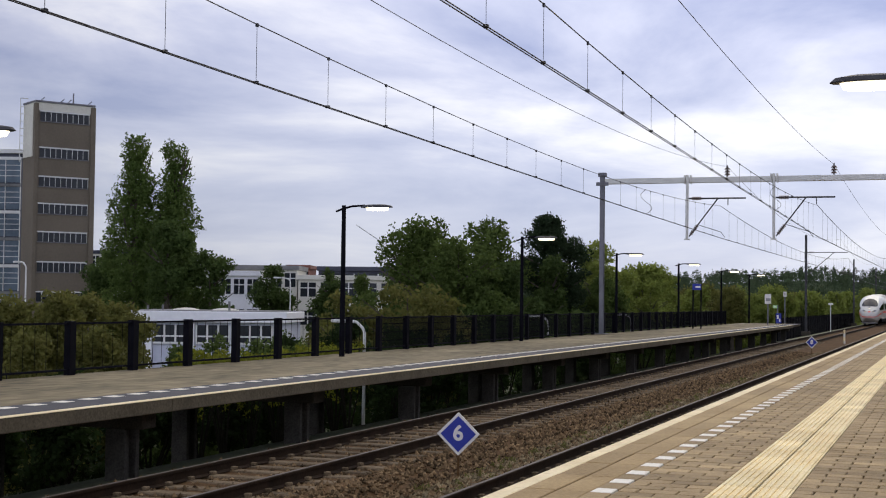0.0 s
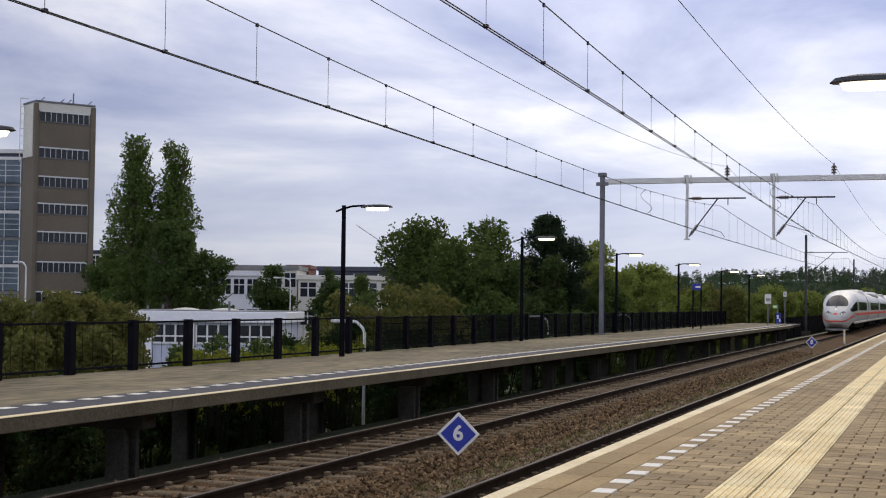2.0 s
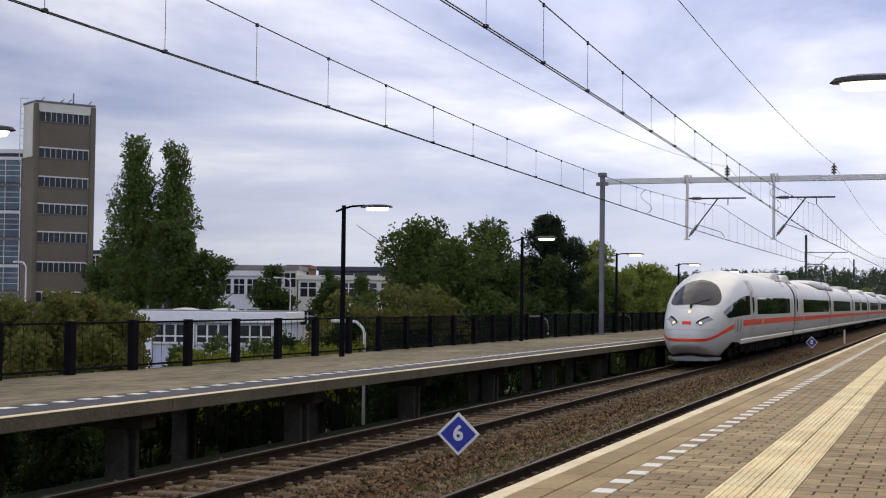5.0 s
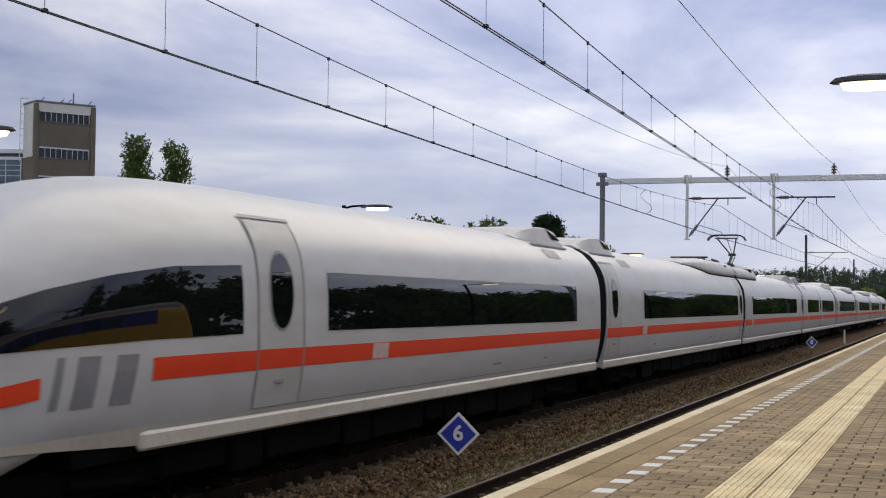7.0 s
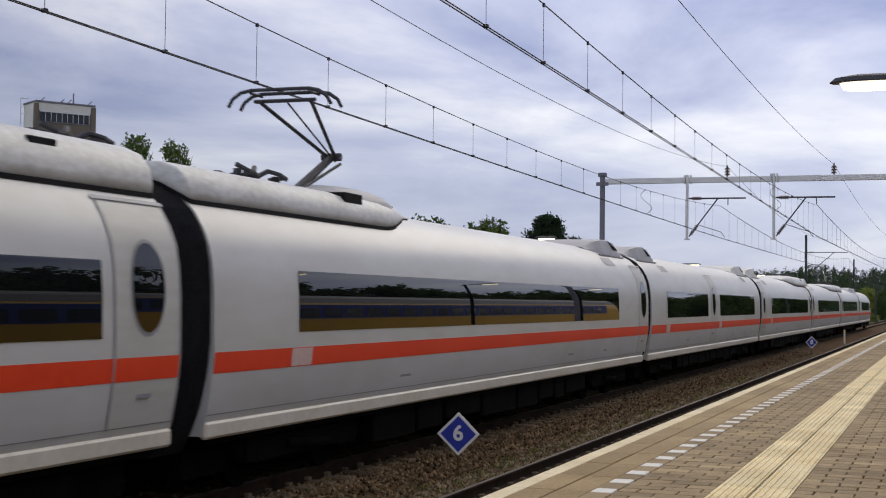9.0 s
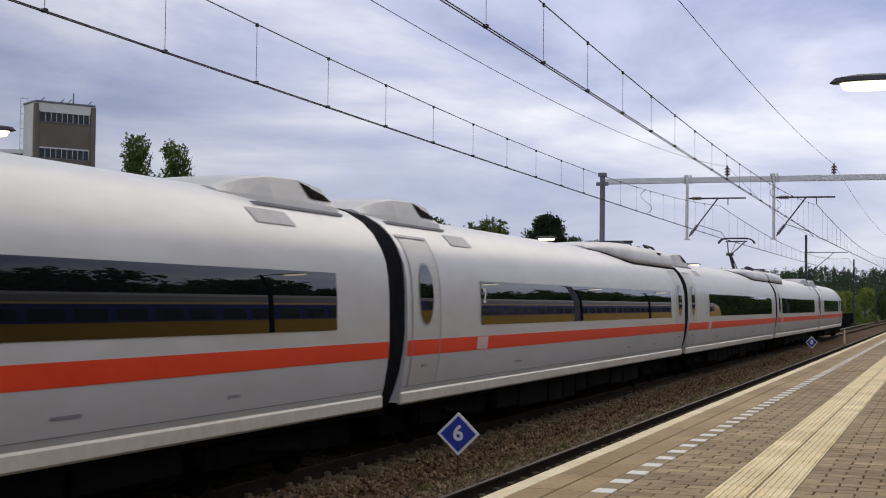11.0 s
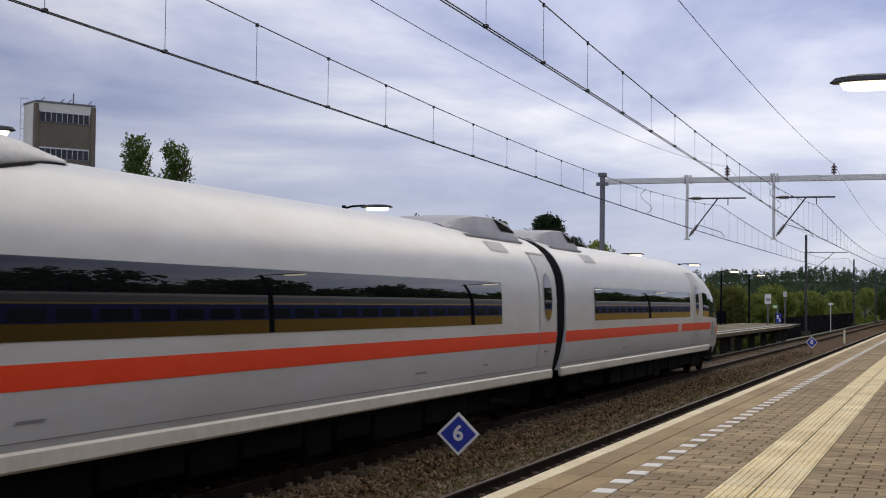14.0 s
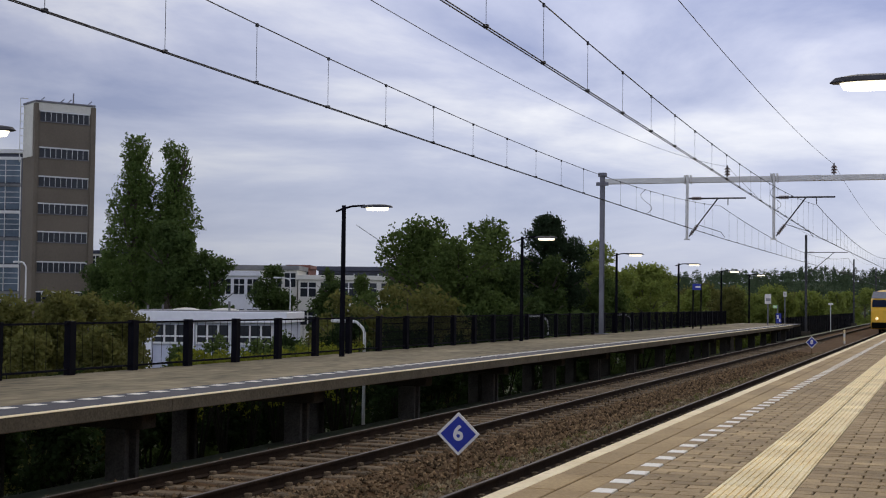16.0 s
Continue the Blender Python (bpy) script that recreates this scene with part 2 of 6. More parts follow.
M["stem"] = surf("stem", (0.012, 0.011, 0.008), (0.03, 0.028, 0.02), 4, 0.9, 0.2, spec=0.05)
M["leaf_poplar"] = leaf("leaf_poplar", (0.066, 0.108, 0.026), (0.14, 0.19, 0.055))
M["leaf_dark"] = leaf("leaf_dark", (0.038, 0.064, 0.018), (0.092, 0.13, 0.038))
# a darker copy of leaf_dark; the shade below the platform is in its colour
M["leaf_shaded"] = leaf("leaf_shaded", (0.011, 0.022, 0.006), (0.032, 0.052, 0.014))
M["leaf_mid"] = leaf("leaf_mid", (0.05, 0.08, 0.019), (0.118, 0.158, 0.043))
M["leaf_bright"] = leaf("leaf_bright", (0.135, 0.178, 0.035), (0.25, 0.285, 0.07))
M["leaf_olive"] = leaf("leaf_olive", (0.09, 0.103, 0.026), (0.18, 0.17, 0.05))
M["leaf_pine"] = leaf("leaf_pine", (0.018, 0.032, 0.015), (0.042, 0.064, 0.03))
M["leaf_far"] = leaf("leaf_far", (0.042, 0.066, 0.036), (0.085, 0.118, 0.06))
M["weed"] = leaf("weed", (0.12, 0.14, 0.014), (0.24, 0.25, 0.03))


# ---- mesh helpers ----
def thing(name, label="", category="", group="", kind="", at=None):
    ob = new(name)
    ob.empty_display_size = 0.2
    if at is not None:
        ob.matrix_basis = at
    return tagged(ob, label, category, group, kind)


def mesh_of(name, bm, material, smooth=False):
    me = bpy.data.meshes.new(name)
    bm.normal_update()
    bm.to_mesh(me)
    bm.free()
    mats = material if isinstance(material, (list, tuple)) else [material]
    for mt in mats:
        me.materials.append(M[mt])
    if smooth:
        me.polygons.foreach_set("use_smooth", [True] * len(me.polygons))
    return me


def part(name, bm, material, parent=None, label="", smooth=False):
    ob = new(name, mesh_of(name, bm, material, smooth))
    if parent:
        ob.parent = parent
    return tagged(ob, label)


def box(bm, x0, x1, y0, y1, z0, z1, bevel=0.0, mi=0):
    v = [bm.verts.new((x, y, z)) for z in (z0, z1) for y in (y0, y1) for x in (x0, x1)]
    fs = [bm.faces.new([v[i] for i in q]) for q in ((0, 2, 3, 1), (4, 5, 7, 6), (0, 1, 5, 4), (2, 6, 7, 3), (0, 4, 6, 2), (1, 3, 7, 5))]
    for f in fs:
        f.material_index = mi
    if bevel:
        es = list({ed for f in fs for ed in f.edges})
        bmesh.ops.bevel(bm, geom=es, offset=bevel, segments=1, affect="EDGES")
    return bm


def rod(bm, a, b, r0, r1=None, n=8, mi=0):
    """A tapered round bar from a to b, closed at its ends."""
    a, b = Vector(a), Vector(b)
    r1 = r0 if r1 is None else r1
    d = (b - a).normalized()
    u = d.orthogonal().normalized()
    w = d.cross(u)
    ra = [bm.verts.new(a + (u * math.cos(t) + w * math.sin(t)) * r0) for t in [2 * math.pi * i / n for i in range(n)]]
    rb = [bm.verts.new(b + (u * math.cos(t) + w * math.sin(t)) * r1) for t in [2 * math.pi * i / n for i in range(n)]]
    for i in range(n):
        bm.faces.new((ra[i], ra[(i + 1) % n], rb[(i + 1) % n], rb[i])).material_index = mi
    bm.faces.new(ra[::-1]).material_index = mi
    bm.faces.new(rb).material_index = mi
    return bm


def chain(bm, pts, r, n=6):
    for a, b in zip(pts, pts[1:]):
        rod(bm, a, b, r, r, n)
    return bm


def extrude_y(bm, prof, y0, y1, mi=0):
    """A closed profile of (x, z) drawn from y0 to y1."""
    a = [bm.verts.new((x, y0, z)) for x, z in prof]
    b = [bm.verts.new((x, y1, z)) for x, z in prof]
    k = len(prof)
    for i in range(k):
        bm.faces.new((a[i], b[i], b[(i + 1) % k], a[(i + 1) % k])).material_index = mi
    bm.faces.new(a[::-1]).material_index = mi
    bm.faces.new(b).material_index = mi
    bmesh.ops.recalc_face_normals(bm, faces=bm.faces)
    return bm


B = bmesh.new


def lerp_table(t, rows):
    """Linear value at t in rows of (t, value)."""
    return float(np.interp(t, [r[0] for r in rows], [r[1] for r in rows]))


# ---- ground: one sheet, the embankment and the low land beside it ----
def ground_z(x, y):
    if x > -11.4:
        return -0.42
    t = min(1.0, (-11.4 - x) / 9.0)
    return -0.42 + (LOW + 0.42) * (t * t * (3 - 2 * t))


def build_ground():
    bm = B()
    xs = [-3000, -1200, -500, -250, -140, -80, -50, -36, -28, -23, -20.5, -19, -17.5, -16, -14.5, -13, -12, -11.4, -10.5, -9, -7, -5, -3, 2, 30, 120, 600, 3000]
    ys = [-600, -150, -40, 0, 10, 20, 30, 40, 60, 80, 110, 150, 220, 320, 480, 800, 1500, 4000]
    grid = [[bm.verts.new((x, y, ground_z(x, y))) for x in xs] for y in ys]
    for j in range(len(ys) - 1):
        for i in range(len(xs) - 1):
            bm.faces.new((grid[j][i], grid[j][i + 1], grid[j + 1][i + 1], grid[j + 1][i]))
    tagged(part("ground", bm, "grass", smooth=True), "grassy land falling away beside the railway embankment", "ground", kind="structure")
    # ballast bed, uneven
    bm = B()
    prof = [(-11.35, -0.41), (-10.9, -0.24), (-10.5, -0.19), (-9.2, -0.20), (-7.9, -0.19), (-7.4, -0.24), (-7.0, -0.27), (-6.6, -0.24), (-6.3, -0.19), (-5, -0.20), (-3.7, -0.22), (-3.4, -0.3)]
    ys = [-60 + 1.0 * i for i in range(70)] + [10 + 0.35 * i for i in range(120)] + [52 + 1.2 * i for i in range(80)] + [150 + 12 * i for i in range(60)]
    grid = []
    for y in ys:
        grid.append([bm.verts.new((x, y, z + 0.035 * noise.noise(Vector((x * 3, y * 3, 0))))) for x, z in prof])
    for j in range(len(ys) - 1):
        for i in range(len(prof) - 1):
            bm.faces.new((grid[j][i], grid[j][i + 1], grid[j + 1][i + 1], grid[j + 1][i]))
    tagged(part("ballast_bed", bm, "ballast", smooth=True), "rust-brown crushed stone track bed", "ballast", kind="structure")


def build_stones(name, mat, count, lo, hi, seed, label):
    """Loose ballast, each stone an uneven eight-sided lump."""
    rng = np.random.default_rng(seed)
    verts, faces = [], []
    base = np.array([(1, 0, 0), (-1, 0, 0), (0, 1, 0), (0, -1, 0), (0, 0, 1), (0, 0, -1)], float)
    tri = [(0, 2, 4), (2, 1, 4), (1, 3, 4), (3, 0, 4), (2, 0, 5), (1, 2, 5), (3, 1, 5), (0, 3, 5)]
    ys = 9.5 + 70 * rng.random(count) ** 1.7
    xs = rng.uniform(lo, hi, count)
    for x, y in zip(xs, ys):
        s = rng.uniform(0.022, 0.05)
        p = base * rng.uniform(0.6, 1.25, (6, 1)) * s
        ang = rng.uniform(0, 6.28)
        c, sn = math.cos(ang), math.sin(ang)
        z = -0.2 - 0.06 * math.exp(-((x + 7.0) / 0.45) ** 2) + rng.uniform(-0.012, 0.03)
        if abs(abs(x - TR_F) - 0.75) < 0.11 or abs(abs(x - TR_N) - 0.75) < 0.11:
            continue
        k = len(verts)
        for q in p:
            verts.append((x + q[0] * c - q[1] * sn, y + q[0] * sn + q[1] * c, z + q[2]))
        faces += [(a + k, b + k, d + k) for a, b, d in tri]
    me = bpy.data.meshes.new(name)
    me.from_pydata(verts, [], faces)
    me.materials.append(M[mat])
    tagged(new(name, me), label, "ballast", kind="stuff")


RAIL = [(-0.075, -0.172), (0.075, -0.172), (0.075, -0.160), (0.012, -0.140), (0.010, -0.045), (0.036, -0.036), (0.036, -0.006), (0.028, 0.0), (-0.028, 0.0), (-0.036, -0.006), (-0.036, -0.036), (-0.010, -0.045), (-0.012, -0.140), (-0.075, -0.160)]


def build_track(name, cx, label):
    tr = thing(name, label, "railway track", kind="structure")
    for s in (-0.75, 0.75):
        bm = extrude_y(B(), [(cx + s + x, z) for x, z in RAIL], -60, 900)
        part("rail", bm, "rail_rust", tr)
        bm = box(B(), cx + s - 0.026, cx + s + 0.026, -60, 900, 0.0005, 0.003)
        part("running_surface", bm, "rail_top", tr, "polished steel running surface")
    bm = box(B(), -1.25, 1.25, -0.13, 0.13, -0.30, -0.165, 0.02)
    for s in (-0.75, 0.75):
        box(bm, s - 0.13, s - 0.05, -0.05, 0.05, -0.166, -0.115, 0.01)
        box(bm, s + 0.05, s + 0.13, -0.05, 0.05, -0.166, -0.115, 0.01)
    me = mesh_of("sleeper", bm, "sleeper")
    rng = random.Random(5)
    for i in range(150):
        o = new("sleeper", me)
        o.parent = tr
        o.matrix_basis = pose(cx + rng.uniform(-0.02, 0.02), 8 + i * 0.62, rng.uniform(-0.008, 0.008), 0, 0, rng.uniform(-0.8, 0.8))
    return tr


def build_near_platform():
    pl = thing("platform_near", "brick-paved railway platform with pale edge strip and ribbed guidance tiles", "platform", kind="structure")
    part("bed", box(B(), EDGE + 0.03, 4.6, -70, 420, -0.42, HP - 0.02), "joint", pl)
    part("edge_wall", box(B(), EDGE + 0.02, EDGE + 0.16, -70, 420, -0.42, HP - 0.09), "concrete_dark", pl)
    # kerb slabs along the edge, then pavers in staggered rows
    rng = random.Random(8)
    me_strip = mesh_of("edge_slab", box(B(), 0, 0.155, 0.004, 0.996, -0.12, 0, 0.008), "edge_strip")
    me_kerb = mesh_of("edge_slab", box(B(), 0.16, 0.412, 0.002, 0.998, -0.12, 0, 0.006), "edge_slab")
    me_inner = mesh_of("edge_slab", box(B(), 0.43, 0.682, 0.002, 0.998, -0.12, 0, 0.006), "edge_slab")
    for i in range(60):
        for me in (me_strip, me_kerb, me_inner):
            o = new("edge_slab", me)
            o.parent = pl
            o.matrix_basis = pose(EDGE, 7 + i * 1.0, HP + rng.uniform(-0.002, 0.002))
    bm = B()
    box(bm, EDGE, EDGE + 0.155, -70, 6.99, HP - 0.1, HP)
    box(bm, EDGE, EDGE + 0.155, 67.01, 420, HP - 0.1, HP)
    part("edge_strip", bm, "edge_strip", pl, "worn cream painted edge")
    bm = B()
    box(bm, EDGE + 0.16, EDGE + 0.68, -70, 6.99, HP - 0.1, HP)
    box(bm, EDGE + 0.16, EDGE + 0.68, 67.01, 420, HP - 0.1, HP)
    part("edge_paving", bm, "edge_slab", pl)
    # dashes: white tiles every second place
    me_dash = mesh_of("white_tile", box(B(), -0.085, 0.085, -0.122, 0.122, -0.06, 0.003, 0.006), "white_line")
    me_gap = mesh_of("paver", box(B(), -0.092, 0.092, -0.195, 0.195, -0.06, 0.0, 0.006), "paver")
    for i in range(150):
        y = 7.86 + i * 0.65
        o = new("white_tile", me_dash)
        o.parent = pl
        o.matrix_basis = pose(-2.595, y, HP)
        o = new("paver", me_gap)
        o.parent = pl
        o.matrix_basis = pose(-2.595, y + 0.325, HP)
    part("bed_far", box(B(), -2.69, -2.50, 105.3, 420, HP - 0.05, HP), "paver", pl)
    # ribbed guidance tiles, two rows
    bm = box(B(), 0.003, 0.297, 0.0012, 0.5988, -0.05, 0, 0.003)
    for k in range(5):
        x = 0.03 + k * 0.059
        box(bm, x - 0.014, x + 0.014, 0.008, 0.592, -0.001, 0.011)
    me_rib = mesh_of("ribbed_tile", bm, "tactile")
    for i in range(130):
        for x0 in (-1.785, -1.468):
            o = new("ribbed_tile", me_rib)
            o.parent = pl
            o.matrix_basis = pose(x0, 7 + i * 0.6, HP + 0.001 + rng.uniform(-0.001, 0.001))
    part("guidance_strip", box(B(), -1.775, -1.18, 85.01, 420, HP - 0.05, HP + 0.003), "tactile", pl)
    # staggered pavers, long side across the platform
    L, Wd = 0.315, 0.2167
    me_p = mesh_of("paver", box(B(), 0.007, L - 0.007, 0.007, Wd - 0.007, -0.05, 0, 0.006), "paver")
    rest_v, rest_f = [], []
    single = 0
    for row in range(330):
        y = 7.0 + row * Wd
        off = (row % 2) * L / 2
        for lo, hi in ((-2.498, -1.78), (-1.17, 4.2)):
            x = lo - off
            while x < hi - 0.02:
                a, b = max(x, lo), min(x + L, hi)
                if b - a > 0.05:
                    h = HP + rng.uniform(-0.0025, 0.0025)
                    if b - a > L - 0.01 and single < 300 and 9.5 < y < 22 and x < 0.2:
                        o = new("paver", me_p)
                        o.parent = pl
                        o.matrix_basis = pose(a, y, h)
                        single += 1
                    elif x < 1.5 or y < 20:
                        k = len(rest_v)
                        g, d = 0.007, 0.013
                        rest_v += [(a + g, y + g, h - 0.012), (b - g, y + g, h - 0.012), (b - g, y + Wd - g, h - 0.012), (a + g, y + Wd - g, h - 0.012),
                                   (a + d, y + d, h), (b - d, y + d, h), (b - d, y + Wd - d, h), (a + d, y + Wd - d, h)]
                        rest_f += [(k + 4, k + 5, k + 6, k + 7)] + [(k + q, k + (q + 1) % 4, k + 4 + (q + 1) % 4, k + 4 + q) for q in range(4)]
                x += L
    me = bpy.data.meshes.new("paving")
    me.from_pydata(rest_v, [], rest_f)
    me.materials.append(M["paver_rest"])
    o = new("paving", me)
    o.parent = pl
    tagged(o, "staggered red-brown concrete pavers", kind="stuff")
    bm = B()
    box(bm, -2.498, -1.78, 78.6, 420, HP - 0.05, HP)
    box(bm, -1.17, 4.2, 78.6, 420, HP - 0.05, HP)
    box(bm, -2.405, 4.55, -70, 6.99, HP - 0.05, HP)
    box(bm, 4.21, 4.55, 7.0, 420, HP - 0.05, HP)
    box(bm, 1.82, 4.2, 20.0, 78.6, HP - 0.05, HP - 0.002)
    part("paving_rest", bm, "paver", pl)


def build_far_platform():
    pl = thing("platform_far", "raised concrete railway platform deck on pillars with dashed edge line", "platform", kind="structure")
    y0 = -30
    part("deck", box(B(), BACK_F, EDGE_F - 0.35, y0, END_F, HP - 0.19, HP - 0.012), "concrete", pl)
    part("deck_surface", box(B(), BACK_F + 0.02, -12.06, y0, END_F - 0.02, HP - 0.012, HP), "asphalt_pale", pl, "worn sandy asphalt surface")
    return pl


def finish_far_platform():
    pl = build_far_platform()
    part("edge_cover", box(B(), EDGE_F - 0.343, EDGE_F - 0.172, -30, END_F - 0.02, HP - 0.002, HP + 0.0024), "black_line", pl)
    me_b = mesh_of("edge_beam", box(B(), EDGE_F - 0.34, EDGE_F, 0.008, 4.992, HP - 0.20, HP - 0.004, 0.012), "concrete")
    me_l = mesh_of("edge_line", box(B(), EDGE_F - 0.17, EDGE_F + 0.004, 0.01, 4.99, HP - 0.006, HP + 0.002), "edge_strip")
    for i in range(28):
        y = -31.5 + 5 * i
        for nm, m_ in (("edge_beam", me_b), ("edge_line", me_l)):
            o = new(nm, m_)
            o.parent = pl
            o.matrix_basis = pose(0, y, 0)
    part("dark_line", box(B(), -12.05, -11.65, -30, END_F - 0.02, HP - 0.012, HP + 0.002), "black_line", pl, "dark safety line")
    part("edge_paving", box(B(), -11.645, EDGE_F - 0.345, -30, END_F - 0.02, HP - 0.012, HP + 0.0025), "black_line", pl)
    me_d = mesh_of("white_dash", box(B(), -11.95, -11.74, -0.14, 0.14, HP, HP + 0.006), "white_line")
    for i in range(150):
        o = new("white_dash", me_d)
        o.parent = pl
        o.matrix_basis = pose(0, 12.51 + i * 0.65, 0)
    # pillars with a crosshead; both colours are darkened for the shade under the deck
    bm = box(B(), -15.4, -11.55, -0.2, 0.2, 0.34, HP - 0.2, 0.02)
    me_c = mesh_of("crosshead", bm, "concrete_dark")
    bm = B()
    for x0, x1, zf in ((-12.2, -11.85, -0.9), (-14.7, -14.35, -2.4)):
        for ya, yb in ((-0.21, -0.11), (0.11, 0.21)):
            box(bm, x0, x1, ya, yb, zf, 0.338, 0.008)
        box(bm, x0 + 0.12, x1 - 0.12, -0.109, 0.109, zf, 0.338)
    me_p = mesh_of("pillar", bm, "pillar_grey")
    for i in range(23):
        y = 0.3 + 6.2 * i
        if y > END_F - 1:
            break
        for nm, m_ in (("crosshead", me_c), ("pillar", me_p)):
            o = new(nm, m_)
            o.parent = pl
            o.matrix_basis = pose(0, y, 0)


build_ground()
build_stones("ballast_stones", "stones", 15000, -10.75, -3.5, 3, "loose rust-brown crushed ballast stones")
build_stones("shoulder_stones", "stones", 15000, -8.6, -5.9, 4, "brown crushed stones between the two tracks")
build_stones("pale_stones", "stones_pale", 7000, -6.75, -5.95, 5, "pale yellowish gravel beside the near track")
build_track("track_near", TR_N, "rusty railway track beside the paved platform")
build_track("track_far", TR_F, "rusty railway track with worn sleepers in brown ballast")
build_near_platform()
finish_far_platform()


# ---- fence on the far platform ----
def build_fence():
    fence = thing("platform_fence", "black steel fence with mesh panels along the platform's back", "fence")
    y0, step, n = 2.98, 2.218, 48
    bm = box(B(), -0.07, 0.07, -0.10, 0.10, 0, 1.03, 0.006)
    me_post = mesh_of("post", bm, "black_paint")
    for i in range(n):
        y = y0 + step * i
        o = new("post", me_post)
        o.parent = fence
        o.matrix_basis = pose(FENCE_X, y, HP)
    bm = B()
    for z in (HP + 0.985, HP + 0.10):
        box(bm, FENCE_X - 0.022, FENCE_X + 0.022, y0, y0 + step * (n - 1), z - 0.02, z + 0.02)
    part("rail", bm, "black_paint", fence)
    # welded mesh: thin uprights, close together, further along with a second layer
    for i in range(n - 1):
        y = y0 + step * i
        bm = B()
        dense = y > 37
        k = 34 if dense else 6
        for q in range(1, k):
            yy = y + 0.06 + (step - 0.12) * q / k
            w = 0.0065 if dense else 0.0025
            box(bm, FENCE_X - 0.004, FENCE_X + 0.004, yy - w, yy + w, HP + 0.12, HP + 0.965)
        if dense:
            for z in (0.3, 0.55, 0.8):
                box(bm, FENCE_X - 0.016, FENCE_X - 0.006, y + 0.06, y + step - 0.06, HP + z - 0.012, HP + z + 0.012)
        part("mesh_panel", bm, "mesh_panel", fence)


build_fence()


# ---- lamps ----
def build_lamp(height, arm):
    lamp = thing("platform_lamp", "black steel platform lamp with lit flat head", "street lamp", "lamps on the platforms")
    part("pole", rod(B(), (0, 0, 0), (0, 0, height + 0.06), 0.075, 0.055, 12), "black_paint", lamp)
    bm = B()
    pts = [(-0.22, 0, height - 0.10), (0, 0, height - 0.02), (0.25, 0, height + 0.035), (0.6, 0, height + 0.05)]
    chain(bm, pts, 0.028, 8)
    part("arm", bm, "black_paint", lamp)
    # flat oval head
    bm = B()
    ring = []
    for zo, sc in ((0.07, 0.55), (0.045, 0.88), (0.0, 1.0), (-0.012, 0.98)):
        ring.append([bm.verts.new((arm - 0.42 + 0.46 * sc * math.cos(t), 0.17 * sc * math.sin(t), height + zo)) for t in [2 * math.pi * i / 20 for i in range(20)]])
    for a, b in zip(ring, ring[1:]):
        for i in range(20):
            bm.faces.new((a[i], b[i], b[(i + 1) % 20], a[(i + 1) % 20]))
    bm.faces.new(ring[0][::1])
    bm.faces.new(ring[-1][::-1])
    bmesh.ops.recalc_face_normals(bm, faces=bm.faces)
    part("head", bm, "steel_dark", lamp, "dark grey lamp casing")
    bm = B()
    a = [bm.verts.new((arm - 0.40 + 0.33 * math.cos(t), 0.135 * math.sin(t), height - 0.013)) for t in [2 * math.pi * i / 20 for i in range(20)]]
    b = [bm.verts.new((arm - 0.40 + 0.29 * math.cos(t), 0.11 * math.sin(t), height - 0.088)) for t in [2 * math.pi * i / 20 for i in range(20)]]
    for i in range(20):
        bm.faces.new((a[i], b[i], b[(i + 1) % 20], a[(i + 1) % 20]))
    bm.faces.new(b[::-1])
    bm.faces.new(a)
    bmesh.ops.recalc_face_normals(bm, faces=bm.faces)
    part("diffuser", bm, "lamp_glow", lamp, "glowing warm white lamp glass")
    return lamp


lamp0 = build_lamp(3.95, 1.36)
lamp0.matrix_basis = pose(-15.1, 34.2, HP)
for x, y in ((-14.35, 17.3), (-15.35, 51.7), (-15.65, 69.4), (-15.7, 87.0), (-15.75, 104.8), (-15.3, 116.9)):
    copy_thing(lamp0, pose(x, y, HP))
for y in (15.6, 31.2, 46.8, 62.4, 78.0):
    copy_thing(lamp0, pose(0.20, y, HP - 0.045, 0, 0, 180))


